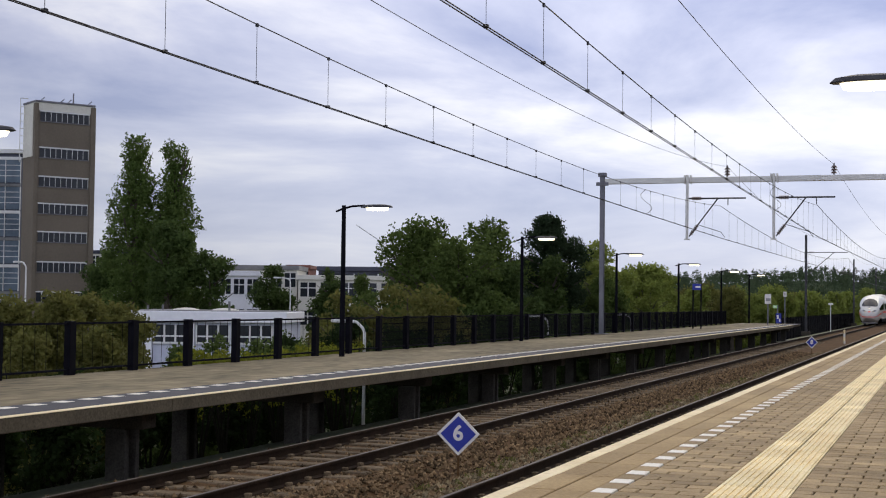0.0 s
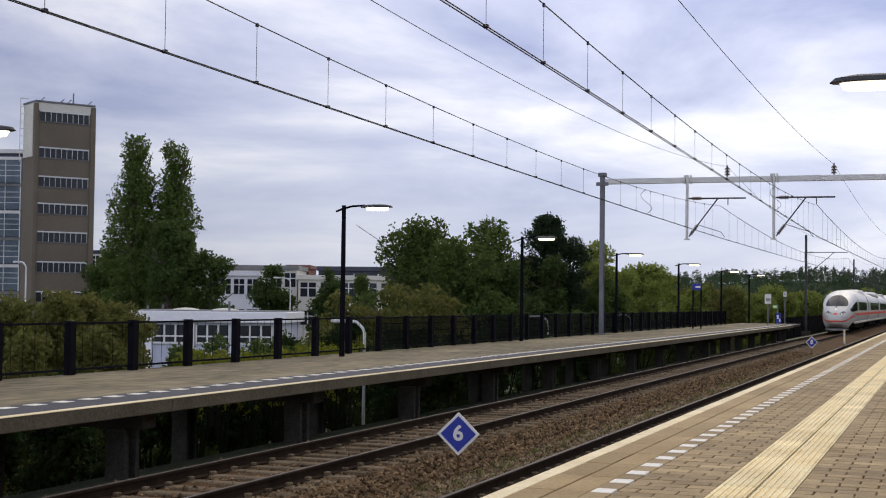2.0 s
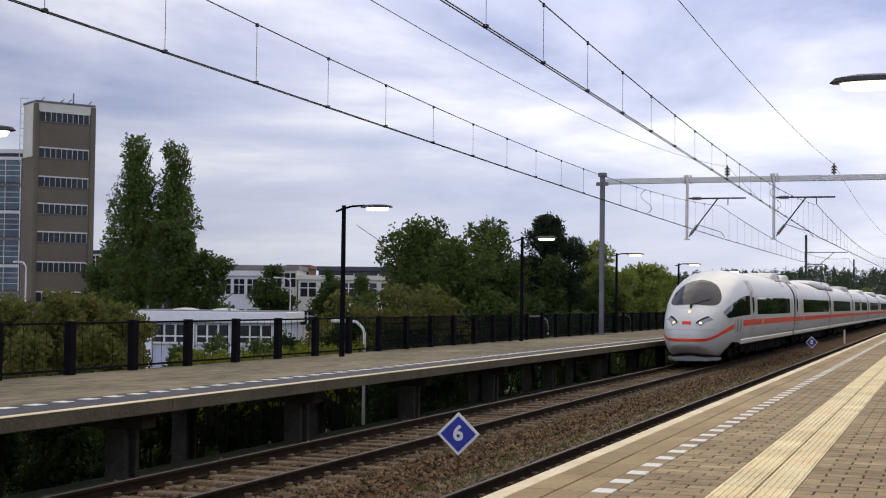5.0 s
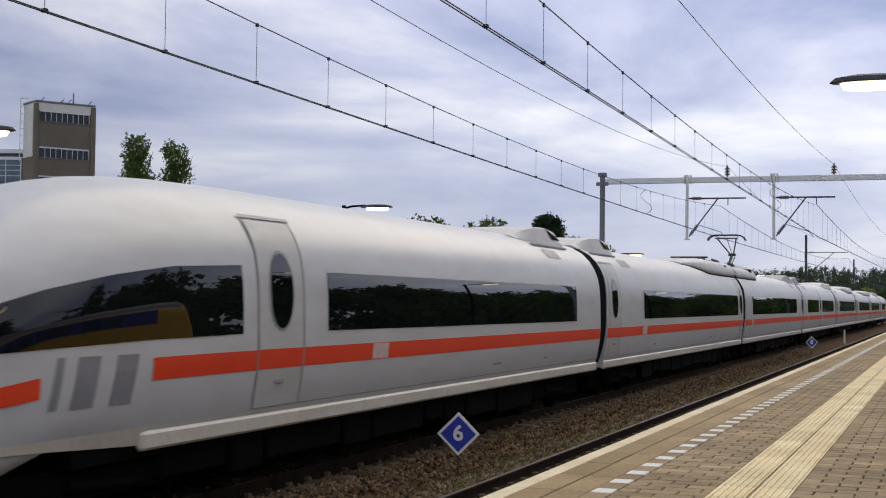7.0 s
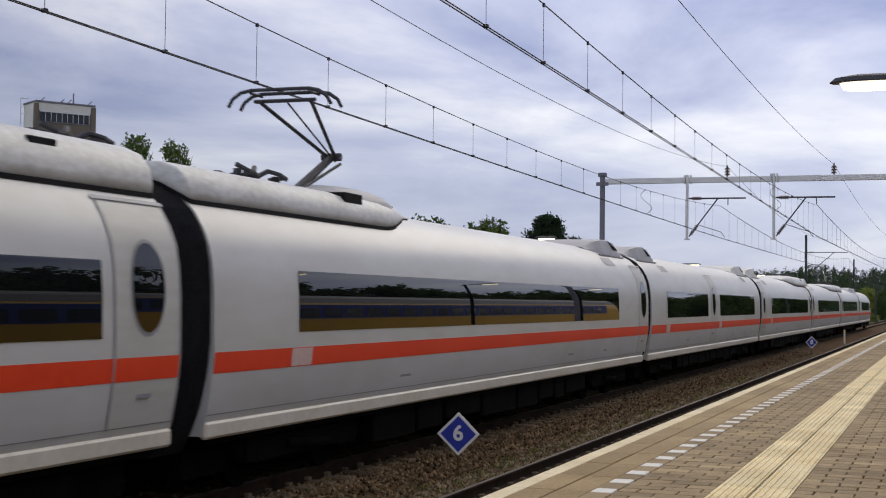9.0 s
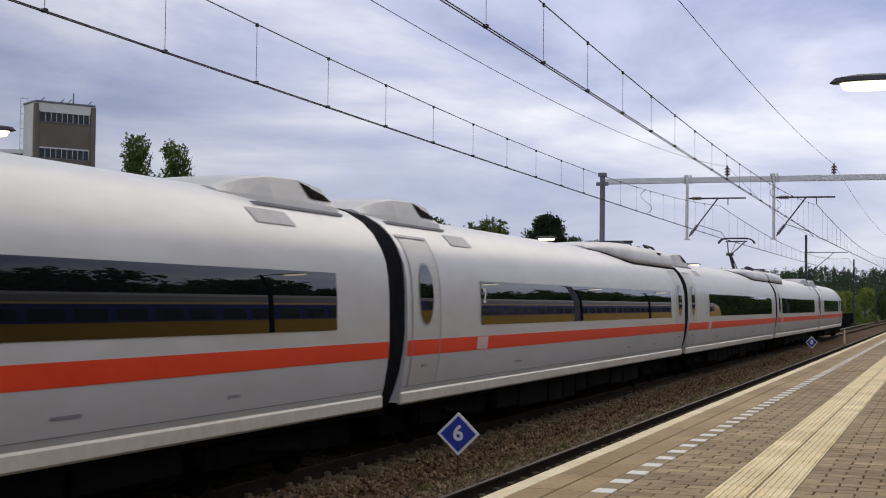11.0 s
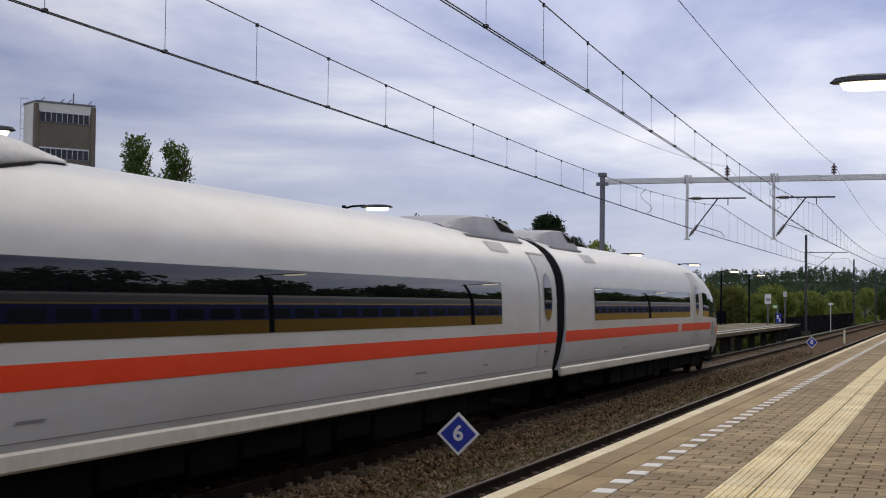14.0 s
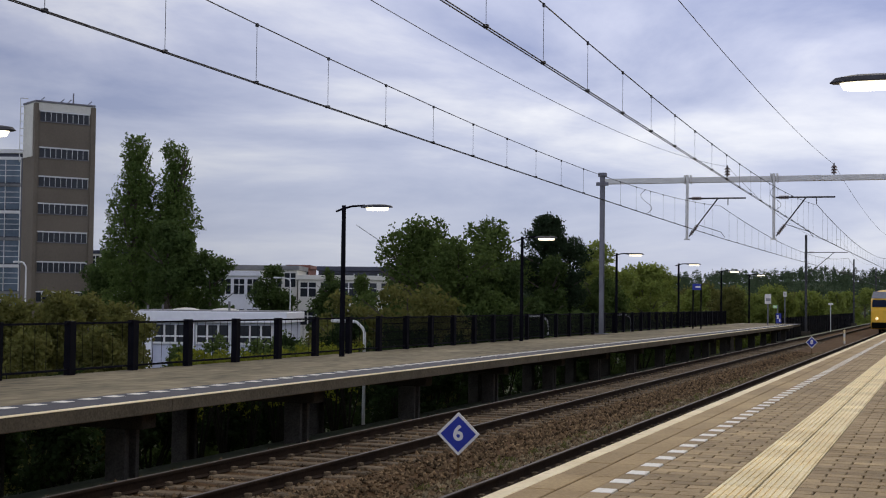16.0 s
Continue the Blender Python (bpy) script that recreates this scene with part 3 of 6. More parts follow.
# ---- overhead line ----
def build_portal():
    po = thing("catenary_portal", "grey steel overhead line portal spanning the tracks", "catenary portal")
    for ya, yb in ((-0.13, -0.095), (0.095, 0.13)):
        part("mast_flange", box(B(), -15.73, -15.53, PORTAL_Y + ya, PORTAL_Y + yb, HP, 8.5, 0.006), "mast_grey", po)
    part("mast", box(B(), -15.68, -15.58, PORTAL_Y - 0.094, PORTAL_Y + 0.094, HP, 8.5), "mast_grey", po)
    part("mast_cap", box(B(), -15.82, -15.44, PORTAL_Y - 0.17, PORTAL_Y + 0.17, 8.42, 8.62, 0.03), "mast_grey", po)
    part("bracket", box(B(), -15.90, -15.30, PORTAL_Y - 0.19, PORTAL_Y - 0.14, 7.98, 8.16, 0.01), "mast_grey", po)
    part("mast", box(B(), 1.2, 1.46, PORTAL_Y - 0.14, PORTAL_Y + 0.14, HP, 8.55, 0.02), "mast_grey", po)
    part("base_plate", box(B(), -15.92, -15.36, PORTAL_Y - 0.3, PORTAL_Y + 0.3, HP, HP + 0.05, 0.01), "mast_grey", po)
    part("beam", box(B(), -15.48, 1.19, PORTAL_Y - 0.12, PORTAL_Y + 0.12, 8.06, 8.32, 0.014), "galv", po, "pale galvanised box beam")
    for hx_ in (-11.51, -7.52):
        part("hanger", rod(B(), (hx_, PORTAL_Y - 0.22, 5.42), (hx_, PORTAL_Y - 0.22, 8.42), 0.068, 0.068, 12), "galv", po)
        part("foot_plate", box(B(), hx_ - 0.12, hx_ + 0.12, PORTAL_Y - 0.32, PORTAL_Y - 0.12, 5.36, 5.42), "galv", po)
        for xo in (-0.14, 0.14):
            part("clamp", box(B(), hx_ + xo - 0.025, hx_ + xo + 0.025, PORTAL_Y - 0.24, PORTAL_Y + 0.16, 8.02, 8.42), "galv", po)
        yy = PORTAL_Y - 0.36
        bm = B()
        rod(bm, (hx_ + 0.1, yy, 7.30), (hx_ + 2.74, yy, 7.29), 0.038)
        rod(bm, (hx_ + 0.12, yy, 5.52), (hx_ + 1.45, yy, 7.28), 0.032)
        rod(bm, (hx_ + 1.92, yy, 7.30), (hx_ + 1.92, yy, 6.97), 0.022)
        chain(bm, [(hx_ + 0.55, yy, 6.06), (hx_ + 1.6, yy, 5.72), (hx_ + 1.78, yy, 5.47)], 0.016)
        part("cantilever", bm, "steel_dark", po)
        bm = B()
        for q in range(5):
            rod(bm, (hx_ + 0.26 + 0.09 * q, yy, 7.30), (hx_ + 0.32 + 0.09 * q, yy, 7.30), 0.085)
        part("insulator", bm, "insulator", po)
        bm = B()
        for q in range(5):
            f = 0.06 + 0.05 * q
            rod(bm, (hx_ + 0.12 + 1.33 * f, yy, 5.52 + 1.76 * f), (hx_ + 0.12 + 1.33 * (f + 0.03), yy, 5.52 + 1.76 * (f + 0.03)), 0.085)
        part("insulator", bm, "insulator", po)
    for x in (-9.68, -4.86):
        bm = B()
        rod(bm, (x, PORTAL_Y, 8.32), (x, PORTAL_Y, 8.86), 0.035)
        for q in range(3):
            rod(bm, (x, PORTAL_Y, 8.40 + 0.13 * q), (x, PORTAL_Y, 8.48 + 0.13 * q), 0.15, 0.09)
        part("insulator", bm, "insulator", po)


def build_far_mast(x, y, sx, top, wx):
    m = thing("catenary_mast", "slim grey overhead line mast with bracket arm", "catenary mast", "masts beyond the platform")
    part("mast", box(B(), x - 0.11, x + 0.11, y - 0.11, y + 0.11, -0.9, top, 0.02), "steel_dark", m)
    part("base", box(B(), x - 0.4, x + 0.4, y - 0.4, y + 0.4, -1.1, -0.15, 0.03), "concrete_dark", m)
    bm = B()
    rod(bm, (x + 0.1 * sx, y, 7.5), (x + sx * 3.9, y, 7.5), 0.035)
    rod(bm, (x + 0.1 * sx, y, 5.3), (x + sx * 2.6, y, 7.46), 0.03)
    rod(bm, (x + 0.8 * sx, y, 5.85), (wx, y, 5.45), 0.022)
    part("cantilever", bm, "steel_dark", m)
    bm = B()
    for q in range(5):
        rod(bm, (x + sx * (0.3 + 0.1 * q), y, 7.5), (x + sx * (0.36 + 0.1 * q), y, 7.5), 0.085)
    part("insulator", bm, "insulator", m)


SUPPORTS = [0.0, 66.1, 140.0, 214.0, 288.0, 362.0]


def build_line(stag, contact, slack, messenger, sag):
    """Contact wire, messenger and droppers from support to support."""
    ln = thing("overhead_line", "black contact wire with messenger wire and droppers", "overhead wire", "overhead lines")
    bc, bc2, bmes, bd = B(), B(), B(), B()
    sup = [-66.0] + SUPPORTS
    for k, (a, b) in enumerate(zip(sup, sup[1:])):
        x0, x1 = stag[k % 2], stag[(k + 1) % 2]
        n = 26
        at = lambda f: (x0 + (x1 - x0) * f, a + (b - a) * f)
        zc = lambda f: contact - slack * 4 * f * (1 - f)
        zm = lambda f: messenger - sag * 4 * f * (1 - f)
        far = a > 60
        for bw, off in ((bc, -0.024), (bc2, 0.024)):
            chain(bw, [(at(i / n)[0] + off, at(i / n)[1], zc(i / n)) for i in range(n + 1)], 0.010 if far else 0.0085, 6)
        chain(bmes, [(*at(i / n), zm(i / n)) for i in range(n + 1)], 0.014 if far else 0.009, 6)
        nd = int((b - a) / 2.5)
        for i in range(1, nd):
            f = i / nd
            x, y = at(f)
            rod(bd, (x, y, zc(f)), (x, y, zm(f)), 0.006 if far else 0.004, None, 4)
            box(bd, x - 0.03, x + 0.03, y - 0.025, y + 0.025, zc(f) - 0.012, zc(f) + 0.03)
            box(bd, x - 0.013, x + 0.013, y - 0.028, y + 0.028, zm(f) - 0.035, zm(f) + 0.015)
    bj = B()
    yj, fj = 47.5, 47.5 / 66.1
    xj = stag[1] + (stag[0] - stag[1]) * fj
    zl, zh = contact - slack * 4 * fj * (1 - fj), messenger - sag * 4 * fj * (1 - fj)
    chain(bj, [(xj + 0.16 * math.sin(6.5 * q / 10), yj + 0.25 * math.sin(5.0 * q / 10), zl + (zh - zl) * q / 10) for q in range(11)], 0.008, 5)
    part("jumper", bj, "wire", ln, "slack looping connector wire")
    part("contact_wire", bc, "wire", ln)
    part("contact_wire", bc2, "wire", ln)
    part("messenger_wire", bmes, "wire", ln)
    tagged(part("dropper", bd, "wire", ln), kind="stuff")


def build_feeder(x, pts):
    ln = thing("feeder_wire", "thin black feeder wire carried on insulators above the portal", "overhead wire", "feeder wires")
    part("wire", chain(B(), pts, 0.008, 6), "wire", ln)


build_portal()
build_far_mast(-12.9, 140.0, 1, 9.2, TR_F)
build_far_mast(-12.9, 214.0, 1, 9.2, TR_F)
build_far_mast(-0.9, 140.0, -1, 9.2, TR_N)
build_far_mast(-12.0, 262.0, 1, 9.3, TR_F)
build_line((-9.99, -8.975), 5.465, 0.055, 6.963, 0.89)
build_line((-5.59, -4.81), 5.515, 0.006, 6.943, 0.822)
for x, sag in ((-9.68, 1.2), (-4.86, 0.63)):
    pts = []
    for a, b_ in ((-66.0, 0.0), (0.0, 66.1), (66.1, 140.0), (140.0, 214.0)):
        for i in range(20):
            f = i / 20
            pts.append((x, a + (b_ - a) * f, 8.8 - sag * 4 * f * (1 - f)))
    build_feeder(x, pts)


def glyph_mesh(name, text, size, place, mat):
    """A flat built-in-font character laid by the matrix place."""
    cu = bpy.data.curves.new(name, "FONT")
    cu.body, cu.size, cu.align_x, cu.align_y, cu.extrude, cu.offset = text, size, "CENTER", "CENTER", 0.003, 0.008
    ob = new(name + "_text", cu)
    bpy.context.view_layer.update()
    me = bpy.data.meshes.new_from_object(ob.evaluated_get(bpy.context.evaluated_depsgraph_get()))
    bpy.data.objects.remove(ob)
    me.transform(place)
    me.materials.clear()
    me.materials.append(M[mat])
    return me


# ---- the white express train; its own y = 0 is the joint behind the first car ----
CAR, END_CAR = 24.775, 25.35
PROF = [(1.12, 0.34), (1.23, 0.55), (1.318, 0.80), (1.388, 1.05), (1.448, 1.40), (1.475, 1.72), (1.474, 1.95), (1.466, 2.40), (1.443, 2.69), (1.40, 2.93), (1.315, 3.14), (1.19, 3.34), (1.01, 3.52), (0.75, 3.67), (0.40, 3.78), (0.0, 3.83)]
ROOF_T = [(0, 1.25), (0.06, 1.45), (0.2, 1.65), (0.45, 1.83), (0.8, 2.03), (1.2, 2.25), (1.9, 2.60), (2.6, 2.92), (3.4, 3.23), (4.2, 3.47), (5.2, 3.66), (6.4, 3.77), (7.6, 3.82), (9.0, 3.83)]
WIDE_T = [(0, 0.19), (0.05, 0.31), (0.15, 0.40), (0.35, 0.49), (0.7, 0.59), (1.2, 0.70), (2.0, 0.80), (3.0, 0.89), (4.2, 0.95), (5.6, 0.99), (7.0, 1.0)]
FOOT_T = [(0, 0.96), (0.06, 0.84), (0.3, 0.72), (0.8, 0.57), (1.5, 0.44), (2.5, 0.36), (3.5, 0.34)]
SHOULDER = [(0, 0.35), (0.6, 0.55), (1.5, 0.75), (3, 0.9), (6, 1.0)]


def section(d):
    """Half profile of the end car, d metres behind its tip."""
    top, wd, foot, sh = lerp_table(d, ROOF_T), lerp_table(d, WIDE_T), lerp_table(d, FOOT_T), lerp_table(d, SHOULDER)
    out = []
    k = (top - foot) / (3.83 - 0.34)
    for x, z in PROF:
        t = (z - 0.34) / 3.49
        # towards the tip the section turns from a box into an oval
        oval = 1.475 * math.sqrt(max(0.0, 1 - (2 * max(t, 0.5) - 1) ** 2)) if t > 0.5 else x
        xx = x * sh + oval * (1 - sh)
        out.append((xx * wd, foot + (z - 0.34) * k))
    return out


def side_x(d, z):
    s = section(d)
    return float(np.interp(z, [q[1] for q in s], [q[0] for q in s]))


def top_z(d, x):
    """Height of the upper surface at x, above the widest point."""
    s = section(d)
    wide = max(range(len(s)), key=lambda i: s[i][0])
    s = s[wide:][::-1]
    return float(np.interp(abs(x), [q[0] for q in s], [q[1] for q in s]))


def loft(bm, rings, cap=True):
    vs = []
    for y, half in rings:
        full = [(x, z) for x, z in half] + [(-x, z) for x, z in half[-2::-1]]
        vs.append([bm.verts.new((x, y, z)) for x, z in full])
    for a, b in zip(vs, vs[1:]):
        for i in range(len(a) - 1):
            bm.faces.new((a[i], a[i + 1], b[i + 1], b[i]))
        bm.faces.new((a[-1], a[0], b[0], b[-1]))
    if cap:
        for f in (bm.faces.new(vs[0]), bm.faces.new(vs[-1][::-1])):
            for ed in f.edges:
                ed.smooth = False
    bmesh.ops.recalc_face_normals(bm, faces=bm.faces)
    return bm


def side_patch(bm, y_at, d0, d1, lo, hi, out=0.006, n=12, sides=(1, -1), m=3):
    """A strip laid on the car's side from d0 to d1; lo and hi give its height at d."""
    for sgn in sides:
        cols = []
        for i in range(n + 1):
            d = d0 + (d1 - d0) * (i / n) ** (2.5 if d0 < 0.1 else 1.0)
            col = []
            for j in range(m + 1):
                z = lo(d) + (hi(d) - lo(d)) * j / m
                col.append(bm.verts.new((sgn * (side_x(d, z) + out), y_at(d), z)))
            cols.append(col)
        for a, b in zip(cols, cols[1:]):
            for j in range(m):
                bm.faces.new((a[j], b[j], b[j + 1], a[j + 1]))
    bmesh.ops.recalc_face_normals(bm, faces=bm.faces)
    return bm


def oval_patch(bm, y_at, dc, zc, rd, rz, out=0.012, sides=(1, -1), n=18):
    """An upright oval on the straight side, built in rows."""
    for sgn in sides:
        rows = []
        for i in range(n + 1):
            f = -math.cos(math.pi * i / n)
            z = zc + rz * f
            half = rd * max(0.02, 1 - abs(f) ** 2.4) ** 0.5
            x = sgn * (side_x(dc, z) + out)
            rows.append((bm.verts.new((x, y_at(dc - half), z)), bm.verts.new((x, y_at(dc + half), z))))
        for p, q in zip(rows, rows[1:]):
            bm.faces.new((p[0], p[1], q[1], q[0]) if sgn > 0 else (q[0], q[1], p[1], p[0]))
    return bm


FLAT = 12.0   # a d at which the section is the full body


def flat(v):
    return lambda d: v


def bogie(bm_frame, y):
    box(bm_frame, -1.15, 1.15, y - 1.7, y + 1.7, 0.35, 0.62)
    for s in (-1, 1):
        box(bm_frame, s * 1.0 - 0.12, s * 1.0 + 0.12, y - 1.85, y + 1.85, 0.40, 0.68, 0.03)
        for k in (-1.25, 1.25):
            rod(bm_frame, (s * 0.68, y + k, 0.46), (s * 0.82, y + k, 0.46), 0.46, 0.46, 20)
            box(bm_frame, s * 1.02 - 0.14, s * 1.02 + 0.14, y + k - 0.22, y + k + 0.22, 0.32, 0.62, 0.03)
        rod(bm_frame, (s * 1.16, y - 0.6, 0.5), (s * 1.16, y + 0.7, 0.42), 0.06)


def pantograph(parent, yb, knee, yt):
    """yb: the lower joint; knee: +1 or -1, the way in which the elbow points; yt: the head."""
    z0, zt = 3.90, 5.43
    bm = B()
    box(bm, -0.7, 0.7, yb - 0.9, yb + 0.9, z0 - 0.06, z0 + 0.04, 0.02)
    for s in (-1, 1):
        for k in (-0.7, 0.7):
            rod(bm, (s * 0.5, yb + k, z0 - 0.2), (s * 0.5, yb + k, z0), 0.06)
    yk = yb + knee * 1.36
    rod(bm, (0, yb, z0 + 0.05), (0, yk, 4.62), 0.075, 0.06)
    rod(bm, (0.14, yb - knee * 0.3, z0), (0.1, yk + knee * 0.12, 4.52), 0.026)
    for s in (-1, 1):
        rod(bm, (s * 0.06, yk, 4.62), (s * 0.42, yt, zt - 0.14), 0.03)
    rod(bm, (-0.16, yk, 4.62), (0.16, yk, 4.62), 0.065)
    rod(bm, (0.02, yk + knee * 0.1, 4.56), (0.0, yt + 0.1 * knee, zt - 0.16), 0.014)
    pan = part("pantograph", bm, "steel_dark", parent, "raised black steel pantograph arm")
    bm = B()
    for yo in (-0.19, 0.19):
        pts = [(0.85 * qx, qy, qz) for qx, qy, qz in ((-0.98, yt + yo, zt - 0.24), (-0.9, yt + yo, zt - 0.12), (-0.74, yt + yo, zt - 0.03), (-0.55, yt + yo, zt), (0.55, yt + yo, zt), (0.74, yt + yo, zt - 0.03), (0.9, yt + yo, zt - 0.12), (0.98, yt + yo, zt - 0.24))]
        chain(bm, pts, 0.028, 8)
    for s in (-0.47, 0.47):
        rod(bm, (s, yt - 0.19, zt - 0.04), (s, yt + 0.19, zt - 0.04), 0.022)
    rod(bm, (-0.5, yt, zt - 0.14), (0.5, yt, zt - 0.14), 0.03)
    part("collector_head", bm, "steel_dark", pan)


# windows and doors of each car, metres from its front end; doors by their middle
CARS = [
    dict(win=[(9.4, 22.7)], door=[8.02]),
    dict(win=[(4.75, 22.9)], door=[1.2, 23.75]),
    dict(win=[(2.55, 21.0)], door=[24.05]),
    dict(win=[(2.75, 10.2), (12.9, 22.5)], door=[11.5]),
    dict(win=[(3.95, 22.1)], door=[1.2, 23.6]),
    dict(win=[(4.5, 22.75)], door=[1.2]),
    dict(win=[(2.4, 20.5)], door=[1.35, 23.7]),
    dict(win=[(3.0, 15.9)], door=[17.28]),
]


def build_end_details(train, body, y_at, lit):
    """Cab glass, lights, red nose band and coupler hatch on an end car; d counts from the tip."""
    # windscreen: an oval laid over the nose
    bm = B()
    n, k = 22, 10
    cols = []
    for i in range(n + 1):
        f = -math.cos(math.pi * i / n)
        d = 2.54 + 1.15 * f
        half = 0.97 * math.sqrt(max(0.0004, 1 - f * f)) ** 0.8 * (0.98 - 0.10 * f)
        cols.append([bm.verts.new((half * (2 * j / k - 1), y_at(d), top_z(d, half * (2 * j / k - 1)) + 0.018)) for j in range(k + 1)])
    for a, b in zip(cols, cols[1:]):
        for j in range(k):
            bm.faces.new((a[j], a[j + 1], b[j + 1], b[j]))
    bmesh.ops.recalc_face_normals(bm, faces=bm.faces)
    part("windscreen", bm, "windscreen_glass", body, "large dark oval windscreen", True)
    bm = B()
    rod(bm, (0.0, y_at(1.25), top_z(1.25, 0) + 0.05), (0.62, y_at(2.0), top_z(2.0, 0.62) + 0.05), 0.018, 0.012)
    rod(bm, (0, y_at(1.13), top_z(1.13, 0)), (0, y_at(1.25), top_z(1.25, 0) + 0.05), 0.05)
    part("wiper", bm, "rubber", body)
    # side cab window, narrow towards the nose
    hi = lambda d: lerp_table(d, [(2.0, 2.07), (2.6, 2.24), (3.4, 2.42), (4.4, 2.58), (5.5, 2.70), (7.0, 2.75)])
    lo = lambda d: lerp_table(d, [(2.0, 2.03), (2.45, 1.83), (3.5, 1.87), (5.0, 1.92), (7.0, 1.95)])
    for s in (1, -1):
        part("cab_window", side_patch(B(), y_at, 2.0, 7.0, lo, hi, 0.010, 24, (s,)), "glass_dark", body, "long tapering dark cab side window", True)
    # red band, dropping to the nose and round it
    lo = lambda d: lerp_table(d, [(0.02, 0.965), (0.3, 0.97), (0.7, 1.03), (1.4, 1.17), (2.6, 1.34), (3.8, 1.45), (5.2, 1.50), (9, 1.51)])
    hi = lambda d: lo(d) + lerp_table(d, [(0.02, 0.10), (1.0, 0.11), (2.6, 0.18), (4.5, 0.235), (6, 0.24)])
    fore = lambda d: y_at(d - 0.03 * max(0.0, 1 - d / 0.7))
    bm = side_patch(B(), fore, 0.0, 3.3, lo, hi, 0.012, 44)
    s0, yn = side_x(0.0, 1.02) + 0.014, fore(0.0)
    bm.faces.new([bm.verts.new(q) for q in ((-s0, yn, 0.965), (s0, yn, 0.965), (s0, yn, 1.065), (-s0, yn, 1.065))])
    bmesh.ops.remove_doubles(bm, verts=bm.verts, dist=0.006)
    part("red_band", bm, "train_red", body, "red stripe wrapping the nose", True)
    for s in (1, -1):
        part("red_band", side_patch(B(), y_at, 5.1, 7.45, lo, hi, 0.008, 4, (s,)), "train_red", body, "red stripe")
        part("sill", side_patch(B(), y_at, 1.25, 5.1, lambda d: lerp_table(d, [(1.25, 0.965), (3.4, 0.90), (5.1, 0.82)]), lambda d: lerp_table(d, [(1.25, 0.99), (5.1, 1.02)]), 0.024, 16, (s,), 1), "train_sill", body, "pale projecting sill")
        part("nose_seam", side_patch(B(), y_at, 0.01, 0.95, flat(1.385), flat(1.398), 0.006, 20, (s,), 1), "seam", body)
    # three slanted grey marks of the operator's badge
    for a, b in ((3.48, 3.60), (3.80, 4.14), (4.42, 4.78)):
        for s in (1, -1):
            bm = side_patch(B(), y_at, a, b, flat(1.28), flat(1.78), 0.008, 2, (s,))
            lean = 0.22 if y_at(1) > y_at(0) else -0.22
            for v in bm.verts:
                v.co.y += (v.co.z - 1.5) * lean
            part("badge_mark", bm, "logo_grey", body, "grey slanted badge mark")
    # headlights: a slanted glass with a glowing lens
    for s in (-1, 1):
        bm = B()
        cols = []
        for i in range(11):
            t = i / 10
            d0, x0, d1, x1 = 0.22 + 0.68 * t, 0.34 + 0.38 * t, 0.24 + 0.78 * t, 0.53 + 0.36 * t
            cols.append([bm.verts.new((s * (x0 + (x1 - x0) * q / 4), y_at(d0 + (d1 - d0) * q / 4), top_z(d0 + (d1 - d0) * q / 4, x0 + (x1 - x0) * q / 4) + 0.018)) for q in range(5)])
        for ca, cb in zip(cols, cols[1:]):
            for q in range(4):
                bm.faces.new((ca[q], cb[q], cb[q + 1], ca[q + 1]))
        bmesh.ops.recalc_face_normals(bm, faces=bm.faces)
        tb = B()
        tc = []
        for i in range(11):
            t = i / 10
            d0, x0 = 0.26 + 0.66 * t, 0.325 + 0.38 * t
            tc.append([tb.verts.new((s * (x0 + o), y_at(d0), top_z(d0, x0 + o) + 0.026)) for o in (0.0, 0.06)])
        for ca, cb in zip(tc, tc[1:]):
            tb.faces.new((ca[0], cb[0], cb[1], ca[1]))
        bmesh.ops.recalc_face_normals(tb, faces=tb.faces)
        part("headlight_trim", tb, "rubber", body, "black diagonal headlight trim")
        hl = part("headlight", bm, "headlight_glass", body, "slanted clear headlight glass")
        bm = B()
        c = Vector((s * 0.50, y_at(0.36), top_z(0.36, 0.50) + 0.005))
        bmesh.ops.create_icosphere(bm, subdivisions=2, radius=0.062, matrix=Matrix.Translation(c))
        part("lens", bm, "head_light" if lit else "sign_red", hl, "glowing yellow lens" if lit else "dark red rear lens", True)
    bm = B()
    bmesh.ops.create_icosphere(bm, subdivisions=2, radius=0.06, matrix=Matrix.Translation((0, y_at(0.86), top_z(0.86, 0) + 0.005)))
    part("top_light", bm, "head_light" if lit else "headlight_glass", body, "small glowing upper lamp" if lit else "small unlit upper lamp", True)
    bm = B()
    cols = [[bm.verts.new((-0.17 + 0.034 * j, y_at(0.15 + 0.03 * i), top_z(0.15 + 0.03 * i, -0.17 + 0.034 * j) + 0.02)) for j in range(11)] for i in range(5)]
    for ca, cb in zip(cols, cols[1:]):
        for j in range(10):
            bm.faces.new((ca[j], ca[j + 1], cb[j + 1], cb[j]))
    bmesh.ops.recalc_face_normals(bm, faces=bm.faces)
    part("nose_badge", bm, "train_red", body, "small red badge")
    # spoiler under the nose
    bm = B()
    rings = []
    for d in (0.95, 1.05, 1.2, 1.45, 1.8, 2.1):
        w = 1.30 * lerp_table(d, WIDE_T) * lerp_table(d, [(0.95, 0.80), (1.2, 0.94), (1.45, 1.0)])
        rings.append((y_at(d), [(w * 0.90, 0.20), (w * 0.96, 0.23), (w * 0.96, 0.33), (0, 0.40)]))
    loft(bm, rings)
    part("rail_guard", bm, "logo_grey", body, "grey rail guard under the nose")


